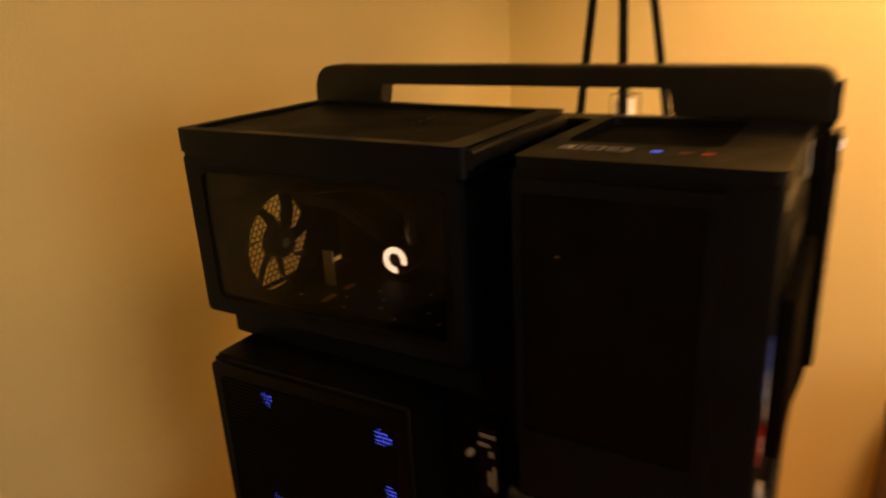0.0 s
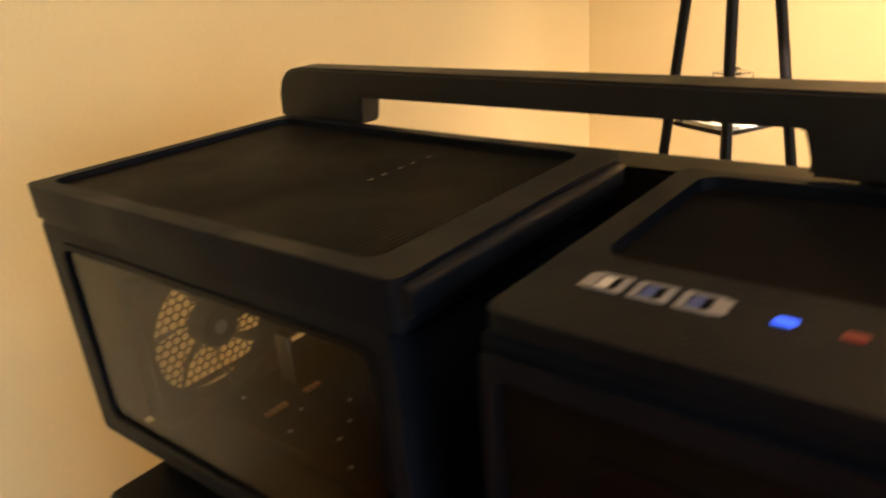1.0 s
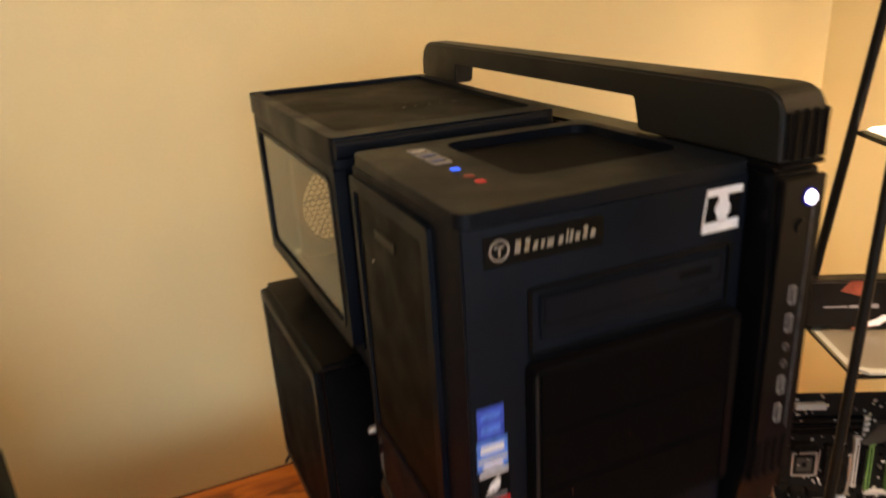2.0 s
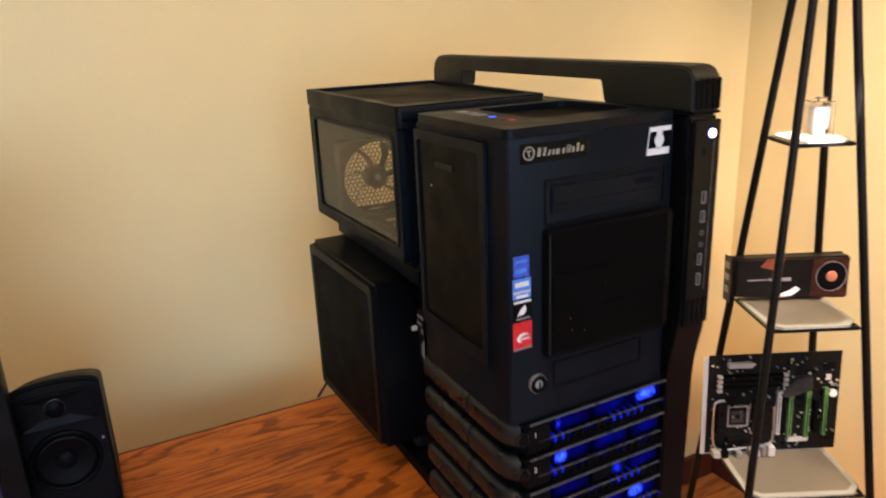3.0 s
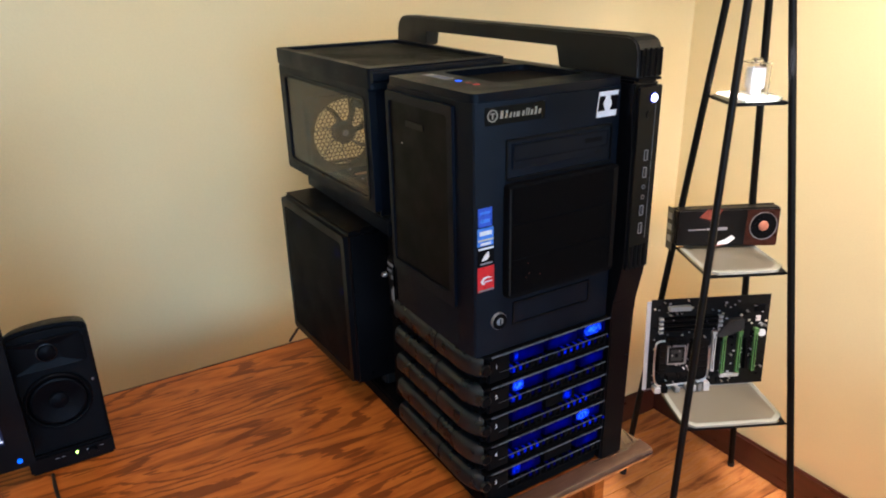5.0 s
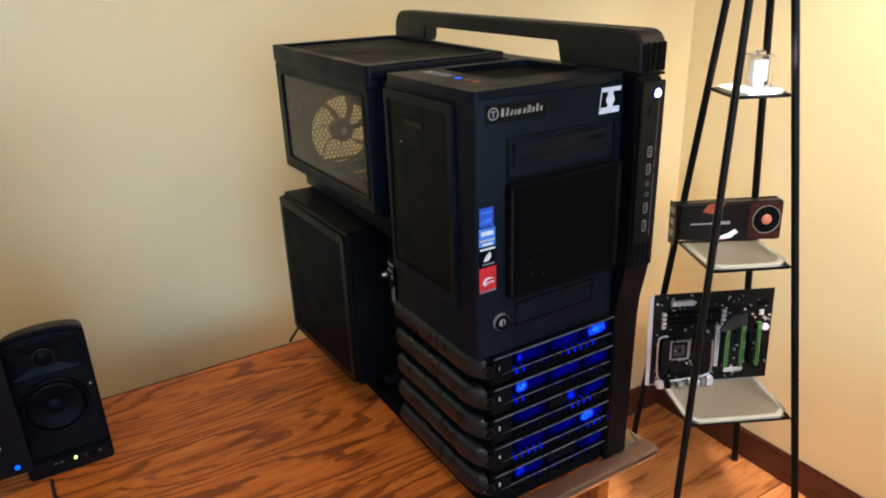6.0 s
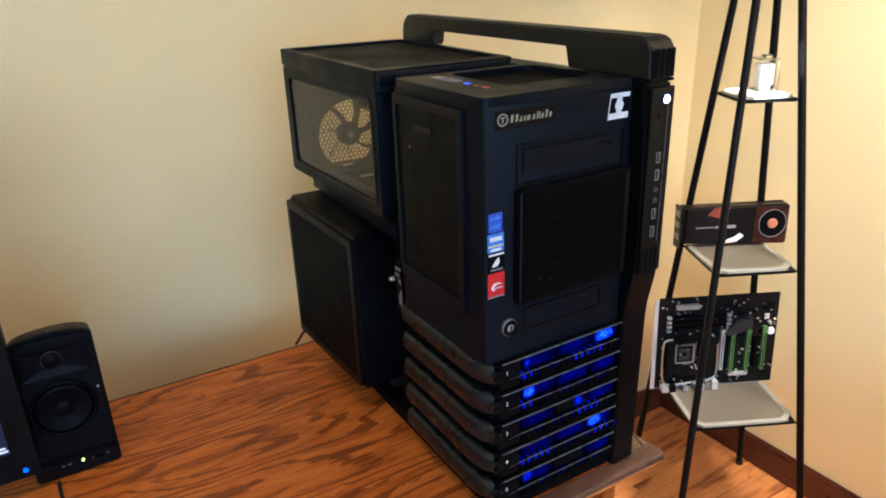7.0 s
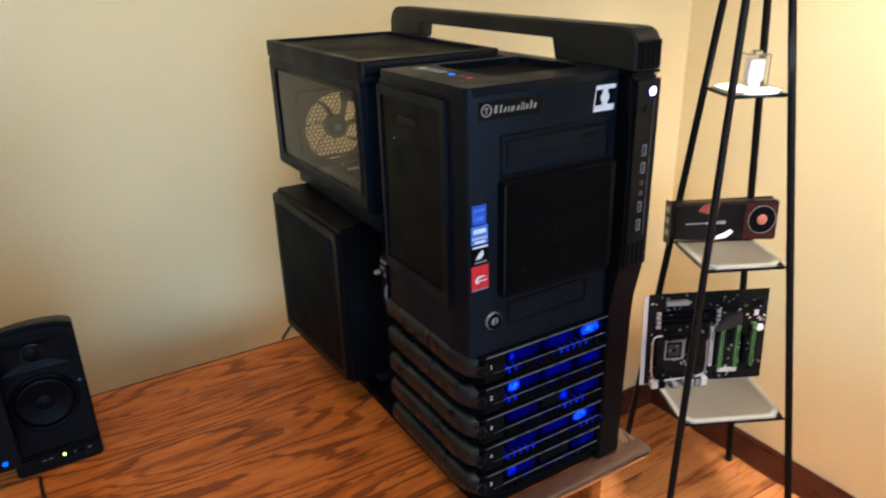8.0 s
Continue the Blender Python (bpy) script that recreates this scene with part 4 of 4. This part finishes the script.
rim = rounded(-0.047, 0.047, 0.158, 0.203, 0.007, 4)
loops = []
for grow, round_, yy in ((1.0, 0.0, -0.0058), (1.0, 0.0, -0.0105), (0.97, 0.0, -0.0112), (0.36, 0.6, -0.0064)):
    loops.append([horn.verts.new((p[0] * grow * (1 - round_ * 0.12), yy, 0.182 + (p[1] - 0.1805) * (grow + round_ * 0.25))) for p in rim])
for la, lb in zip(loops, loops[1:]):
    for j in range(len(rim)):
        horn.faces.new((la[j], la[(j + 1) % len(rim)], lb[(j + 1) % len(rim)], lb[j]))
wg = part("waveguide", finish(horn), M_HORN, spk, "flared black waveguide")
part("tweeter_dome", lathe([(0.0115, -0.0062), (0.011, -0.0085), (0.008, -0.0105), (0.0003, -0.0115)], 1, (0, 0, 0.184), 24), M_CONE, spk, "black dome tweeter")
part("tweeter_ring", lathe([(0.0122, -0.0066), (0.0134, -0.0092), (0.0122, -0.0094), (0.0117, -0.0070)], 1, (0, 0, 0.184), 24), M_GLOSS, spk, "glossy ring round the tweeter")
part("power_led", lathe([(0.0019, -0.0155), (0.0019, -0.0138)], 1, (0.006, 0, 0.021), 12), L_GREEN, spk, "green power led")
part("volume_knob", lathe([(0.006, -0.020), (0.007, -0.0138)], 1, (0.026, 0, 0.016), 18), M_SATIN, spk)
for x in (-0.022, -0.014, 0.018, 0.036):
    part("print_bar", box(x, x + 0.005, -0.0144, -0.0139, 0.0195, 0.0208), M_GREY, spk)
part("screw", lathe([(0.0016, -0.0072), (0.0016, -0.006)], 1, (0.047, 0, 0.126), 8), M_STEEL, spk)
cab = solid("speaker_cable", tube([(-0.462, 0.392, 0.003), (-0.461, 0.36, 0.003), (-0.455, 0.29, 0.003), (-0.445, 0.2, 0.003), (-0.47, 0.1, 0.003)], 0.0025), M_CABLE, "thin black speaker cable lying on the desk", "cable")
solid("mouse_cable", tube([(-0.56, 0.45, 0.003), (-0.545, 0.405, 0.003), (-0.535, 0.37, 0.003), (-0.56, 0.33, 0.003), (-0.64, 0.30, 0.003)], 0.002), M_CABLE, "thin black cable lying on the desk", "cable")
solid("power_cable", tube([(-0.028, 0.5265, 0.062), (-0.034, 0.545, 0.045), (-0.040, 0.566, 0.020), (-0.043, 0.580, 0.0035)], 0.0025), M_CABLE, "thin black cable hanging behind the computer case", "cable")

mon = thing("monitor", pose(-0.803, 0.375, 0.0), "black framed flat monitor showing a dark blue screen", "monitor")
part("housing", box(-0.33, 0.328, -0.005, 0.028, 0.046, 0.497, 0.006, 3), M_SATIN, mon)
part("bezel", ring_slab(rounded(-0.33, 0.328, 0.046, 0.497, 0.005, 2), rounded(-0.302, 0.300, 0.086, 0.474, 0.002, 2), 1, -0.0105, -0.0052), M_SATIN, mon, "black bezel")
scr = part("screen", box(-0.3025, 0.3005, -0.0062, -0.0052, 0.0855, 0.4745), L_SCREEN, mon, "dark blue lit screen")
for k in range(11):
    x = 0.155 + k * 0.0115
    part("icon_bar", box(x, x + (0.0085 if k % 3 else 0.006), -0.0066, -0.0062, 0.089, 0.0965 if k % 2 else 0.094), L_TASK, scr)
part("icon_bar", box(0.282, 0.2985, -0.0066, -0.0062, 0.0895, 0.0925), L_TASK, scr)
part("icon_bar", box(0.282, 0.2965, -0.0066, -0.0062, 0.0945, 0.0975), L_TASK, scr)
part("power_led", lathe([(0.0032, -0.0125), (0.0032, -0.0104)], 1, (0.311, 0, 0.058), 12), L_CYAN, mon, "blue power led")
part("neck", box(-0.05, 0.05, 0.029, 0.05, 0.012, 0.30, 0.004), M_SATIN, mon)
part("stand_foot", prism(rounded(-0.15, 0.15, -0.07, 0.13, 0.05, 5), 2, 0.0, 0.012, 0.003), M_SATIN, mon)

# ---- display stand in the corner ----
SX, SY, TH = 1.0244, 0.3992, -27.05
SHELVES = (-0.4068, -0.0122, 0.3799)
HALF = [(z, 0.161 - 0.086 * (z - FLOOR)) for z in SHELVES]


def half_at(z):
    return 0.1695 - 0.0886 * (z - FLOOR)


def drift(z):
    """The stand leans a little: its axis shifts by this much at a height."""
    return -0.0097 * (z + 0.387), 0.0204 * (z + 0.387)


stand = thing("display_stand", pose(SX, SY, FLOOR, 0, 0, TH), "tapering black metal stand with three frosted glass shelves", "display stand")
TOPZ = 1.05
for a, b in ((-1, -1), (1, -1), (-1, 1), (1, 1)):
    h0, h1 = half_at(FLOOR), half_at(TOPZ)
    (u0, v0), (u1, v1) = drift(FLOOR), drift(TOPZ)
    leg = part("leg", rod((a * h0 + u0, b * h0 + v0, 0.0), (a * h1 + u1, b * h1 + v1, TOPZ - FLOOR), 0.0088, 12), M_METAL, stand)
    part("foot", lathe([(0.0105, 0.0), (0.0105, 0.012), (0.009, 0.016)], 2, (a * h0 + u0, b * h0 + v0, 0.0), 12), M_CABLE, leg)
part("finial", lathe([(0.028, 0.0), (0.03, 0.006), (0.02, 0.018), (0.008, 0.024), (0.012, 0.04), (0.002, 0.052)], 2, (*drift(TOPZ), TOPZ - FLOOR), 16), M_METAL, stand)


def clipped(hs, cut, dx, dy):
    """Outline of a square with its corners cut off."""
    return [(dx + x, dy + y) for x, y in ((hs, -hs + cut), (hs, hs - cut), (hs - cut, hs), (-hs + cut, hs), (-hs, hs - cut), (-hs, -hs + cut), (-hs + cut, -hs), (hs - cut, -hs))]


for z, hs in HALF:
    zz = z - FLOOR
    dx, dy = drift(z)
    sh = part("shelf_frame", ring_slab(clipped(hs, 0.004, dx, dy), clipped(hs - 0.006, 0.003, dx, dy), 2, zz - 0.010, zz - 0.002), M_METAL, stand)
    part("glass_shelf", prism(clipped(hs - 0.011, 0.021, dx, dy), 2, zz - 0.0019, zz + 0.004), M_FROST, sh, "frosted glass pane")
    part("glass_rim", ring_slab(clipped(hs + 0.001, 0.026, dx, dy), clipped(hs - 0.0108, 0.0212, dx, dy), 2, zz - 0.0019, zz + 0.0038), M_RIM, sh, "clear bevelled glass edge")
    for a, b in ((-1, -1), (1, -1), (-1, 1), (1, 1)):
        part("bracket", rod((dx + a * (hs - 0.006), dy + b * (hs - 0.006), zz - 0.006), (dx + a * (hs + 0.012), dy + b * (hs + 0.012), zz - 0.006), 0.003, 8), M_METAL, sh)


def on_stand(u, v, z, lean=0.0, turn=0.0):
    c, s = math.cos(radians(TH)), math.sin(radians(TH))
    return pose(SX + u * c - v * s, SY + u * s + v * c, z, lean, 0, TH + turn)


# acrylic cube with a pale block on the top shelf
cube = thing("display_cube", on_stand(0.010, 0.026, SHELVES[2] + 0.0042), "clear acrylic cube holding a small white block on the top shelf", "display cube")
part("shell", ring_slab(rounded(-0.0245, 0.0245, -0.0245, 0.0245, 0.004, 3), rounded(-0.0222, 0.0222, -0.0222, 0.0222, 0.003, 3), 2, 0.0, 0.070), M_CUBE, cube, "clear acrylic walls")
part("lid", prism(rounded(-0.0245, 0.0245, -0.0245, 0.0245, 0.004, 3), 2, 0.0701, 0.0725, 0.0008), M_CUBE, cube)
part("knob", lathe([(0.012, 0.0726), (0.013, 0.0765), (0.009, 0.080)], 2, (0, 0, 0), 16), M_CUBE, cube, "clear acrylic knob")
part("pedestal", prism(rounded(-0.012, 0.012, -0.012, 0.012, 0.003, 3), 2, 0.0002, 0.014, 0.001), M_WHITE, cube)
part("block", prism(rounded(-0.016, 0.016, -0.016, 0.016, 0.004, 3), 2, 0.0142, 0.060, 0.003), M_WHITE, cube, "small white block")

# graphics card leaning on the middle shelf
card = thing("graphics_card", on_stand(0.006, 0.080, SHELVES[1] + 0.0042, -3), "black graphics card with rust printed shroud and round fan", "graphics card")
part("board", box(-0.134, 0.137, 0.012, 0.014, 0.004, 0.104), M_PCB, card)
shr = part("shroud", prism([(-0.128, 0.012), (0.138, 0.0), (0.139, 0.102), (-0.126, 0.105)], 1, -0.022, 0.0118, 0.004, 3), M_CARD, card, "black plastic shroud")
M_DKRUST = mat("dark_rust_print", (0.035, 0.010, 0.006), 0.35, vary=0.8, scale=55, spec=0.2)
FX, FZ = 0.096, 0.055
part("fan_ring", ring_slab([(FX + 0.036 * math.cos(radians(k * 10)), FZ + 0.036 * math.sin(radians(k * 10))) for k in range(36)], [(FX + 0.0345 * math.cos(radians(k * 10)), FZ + 0.0345 * math.sin(radians(k * 10))) for k in range(36)], 1, -0.0245, -0.0215), M_GREY, shr)
fd = part("fan_well", lathe([(0.0342, -0.0232), (0.0342, -0.0218)], 1, (FX, 0, FZ), 30), M_DEEP, shr)
for k in range(24):
    a = k * math.pi / 12
    part("vane", prism([(FX + r_ * math.cos(a + t_), FZ + r_ * math.sin(a + t_)) for r_, t_ in ((0.018, 0.0), (0.031, 0.12), (0.031, 0.19), (0.018, 0.08))], 1, -0.0238, -0.0231), M_CONE, fd)
part("hub", lathe([(0.011, -0.0262), (0.0125, -0.0250), (0.0130, -0.0228)], 1, (FX, 0, FZ), 22), M_ORANGE, fd, "orange fan hub")
part("print_patch", prism([(-0.070, 0.084), (-0.052, 0.1035), (-0.012, 0.1025), (-0.030, 0.072)], 1, -0.0226, -0.0219), M_RUST, shr)
part("print_patch", prism([(0.050, 0.006), (0.134, 0.004), (0.135, 0.096), (0.052, 0.098)], 1, -0.0226, -0.0219), M_DKRUST, shr)
part("print_flash", prism([(-0.020, 0.010), (0.008, 0.012), (0.026, 0.026), (0.016, 0.034), (0.0, 0.024), (-0.018, 0.018)], 1, -0.0228, -0.0219), M_WHITE, shr, "white and peach flash shape")
for k, (x, w) in enumerate(((-0.098, 0.045), (-0.050, 0.016), (-0.031, 0.034))):
    part("print_bar", box(x, x + w, -0.0226, -0.0219, 0.0505 - k * 0.0012, 0.0535 + k * 0.0012), M_GREY, shr)
br = part("bracket", box(-0.1385, -0.1365, -0.024, 0.014, 0.0, 0.108), M_CARD, card, "dark slot bracket")
for z in (0.022, 0.052, 0.080):
    part("video_port", box(-0.1400, -0.1384, -0.016, 0.006, z, z + 0.015), M_GREY, br)
part("print_flash", prism([(-0.044, 0.004), (-0.012, 0.008), (0.006, 0.0118), (-0.020, 0.0095), (-0.034, 0.010)], 1, -0.0228, -0.0219), M_ORANGE, shr, "peach flash shape")

# motherboard standing on the lower shelf
mb = thing("motherboard", on_stand(-0.009, 0.040, SHELVES[0] + 0.0042, -4) @ Matrix.Scale(1.06, 4), "black computer motherboard with green slots standing upright", "motherboard")
bd = part("board", box(-0.150, 0.152, 0.0, 0.0022, 0.004, 0.246, 0.0004), M_PCB, mb, "black circuit board")
part("backing_card", box(-0.160, 0.120, 0.0026, 0.006, 0.0, 0.240), M_FOIL, mb, "pale grey backing card")
sk = part("cpu_socket", ring_slab(rounded(-0.104, -0.056, 0.070, 0.122, 0.003, 2), rounded(-0.1005, -0.0595, 0.0735, 0.1185, 0.002, 2), 1, -0.0055, 0.0), M_STEEL, mb, "steel socket frame")
part("socket_cover", box(-0.1003, -0.0597, -0.004, 0.0, 0.0737, 0.1183), M_CARD, sk)
part("socket_pin_field", box(-0.094, -0.066, -0.0046, -0.004, 0.080, 0.110), M_SINK, sk)
part("socket_centre", box(-0.084, -0.076, -0.0050, -0.0046, 0.090, 0.100), M_DEEP, sk)
part("lever", rod((-0.055, -0.004, 0.072), (-0.052, -0.004, 0.126), 0.0012, 6), M_STEEL, sk)
for x0, x1, z0, z1 in ((-0.130, -0.112, 0.050, 0.135), (-0.046, -0.006, 0.052, 0.140), (-0.108, -0.060, 0.132, 0.146), (-0.106, -0.078, 0.032, 0.046), (-0.074, -0.048, 0.032, 0.046)):
    hs_ = part("heatsink", box(x0, x1, -0.018, 0.0, z0, z1, 0.002), M_CARD, mb, "dark finned heatsink")
    for k in range(4):
        zz = z0 + (z1 - z0) * (k + 0.6) / 5
        part("fin", box(x0 + 0.001, x1 - 0.001, -0.0198, -0.018, zz, zz + (z1 - z0) * 0.06), M_METAL, hs_)
part("bridge_heatsink", prism([(0.012, 0.147), (0.043, 0.186), (0.082, 0.190), (0.084, 0.161), (0.050, 0.148), (0.026, 0.142)], 1, -0.016, 0.0, 0.0015), M_SINK, mb, "dull grey angled heatsink")
part("heat_pipe", tube([(-0.115, -0.012, 0.140), (-0.130, -0.012, 0.138), (-0.138, -0.012, 0.124), (-0.138, -0.012, 0.050), (-0.130, -0.012, 0.022), (-0.110, -0.012, 0.016), (-0.060, -0.012, 0.020)], 0.0028), M_STEEL, mb)
part("heat_pipe", tube([(-0.004, -0.020, 0.120), (-0.003, -0.020, 0.060), (-0.0075, -0.020, 0.036), (-0.030, -0.020, 0.026)], 0.0026), M_STEEL, mb)
for k in range(6):
    z = 0.160 + k * 0.0068
    part("memory_slot", box(-0.120, 0.019, -0.008, 0.0, z, z + 0.0042), M_DEEP if k % 2 else M_CARD, mb)
for x in (-0.125, 0.025):
    for k in range(4):
        part("slot_clip", box(x - 0.005, x + 0.005, -0.010, 0.0, 0.158 + k * 0.0115, 0.164 + k * 0.0115), M_FOIL, mb)
part("power_socket", box(-0.109, -0.053, -0.012, 0.0, 0.217, 0.229, 0.001), M_FOIL, mb)
for x, z0, z1, m_ in ((0.039, 0.040, 0.140, M_GREEN), (0.0785, 0.040, 0.144, M_GREEN), (0.119, 0.042, 0.149, M_GREEN), (0.0127, 0.048, 0.147, M_FOIL), (0.099, 0.05, 0.12, M_DEEP), (0.026, 0.05, 0.13, M_DEEP)):
    sl = part("expansion_slot", box(x - 0.0045, x + 0.0045, -0.011, 0.0, z0, z1, 0.0008), m_, mb)
    part("slot_gap", box(x - 0.0012, x + 0.0012, -0.0114, -0.011, z0 + 0.006, z1 - 0.006), M_DEEP, sl)
    part("slot_latch", box(x - 0.006, x + 0.006, -0.012, 0.0, z1, z1 + 0.010), m_, sl)
part("front_header", box(0.036, 0.084, -0.009, 0.0, 0.028, 0.037, 0.001), M_FOIL, mb)
for x0, x1, hh, m_ in ((-0.138, -0.122, 0.016, M_FOIL), (-0.118, -0.104, 0.020, M_DEEP), (-0.085, -0.072, 0.014, M_STEEL), (-0.055, -0.030, 0.017, M_FOIL), (-0.026, -0.016, 0.022, M_STEEL), (-0.012, 0.004, 0.024, M_FOIL)):
    part("rear_port", box(x0, x1, -0.024, -0.0002, 0.001, hh, 0.001), m_, mb)
part("battery", lathe([(0.009, -0.004), (0.010, 0.0)], 1, (0.1375, 0, 0.143), 20), M_SILVER, mb)
part("chip", box(0.118, 0.130, -0.002, 0.0, 0.176, 0.190), M_USBW, mb)
part("chip", box(0.112, 0.138, -0.003, 0.0, 0.202, 0.220), M_DEEP, mb)
rng = random.Random(4)
for k in range(185):
    x, z = rng.uniform(-0.144, 0.146), rng.uniform(0.014, 0.242)
    s = rng.uniform(0.0012, 0.0030)
    if rng.random() < 0.45:
        part("capacitor", lathe([(s, -0.008), (s, 0.0)], 1, (x, 0, z), 8), rng.choice((M_STEEL, M_FOIL, M_DEEP)), bd)
    else:
        part("component", box(x - s, x + s, -0.003, 0.0, z - s * 0.7, z + s * 0.7), rng.choice((M_FOIL, M_DEEP, M_STEEL, M_CREAM)), bd)

# upholstered armchair beyond the case, by the east wall
chair = thing("armchair", pose(1.02, -0.66, FLOOR), "dark red upholstered armchair beside the wall", "armchair")
part("seat", box(-0.20, 0.24, -0.32, 0.30, 0.12, 0.42, 0.04, 4), M_LEATH, chair)
part("arm", prism([(0.30, 0.10), (0.505, 0.10), (0.495, 0.40), (0.50, 0.53), (0.47, 0.575), (0.40, 0.59), (0.33, 0.57), (0.30, 0.50)], 0, -0.24, 0.25, 0.02, 3), M_LEATH, chair, "padded arm")
part("back", box(0.10, 0.25, -0.30, 0.29, 0.425, 0.80, 0.04, 4), M_LEATH, chair)
for x, y in ((-0.18, -0.28), (0.2, -0.28), (-0.18, 0.42), (0.2, 0.42)):
    part("leg", lathe([(0.016, 0.0), (0.022, 0.122)], 2, (x, y, 0.0), 12), M_BASE, chair)

# ---- floor planks ----
plank_w = 0.083
shared = {}
row = 0
y = YS
while y < YN - 0.001:
    w = min(plank_w, YN - y)
    x = XW - (row * 0.37) % 0.9
    while x < XE:
        x1 = min(x + 1.25, XE)
        x0 = max(x, XW)
        if x1 - x0 > 0.02:
            key = (round(x1 - x0, 3), round(w, 3))
            if key not in shared:
                shared[key] = mesh_of("plank", box(0.0006, key[0] - 0.0006, 0.0006, key[1] - 0.0006, -0.0118, 0.0), M_FLOOR, 0)
            ob = new("plank", shared[key])
            ob.parent = bpy.data.objects["floor"]
            ob.matrix_basis = pose(x0, y, FLOOR)
        x += 1.25
    y += plank_w
    row += 1
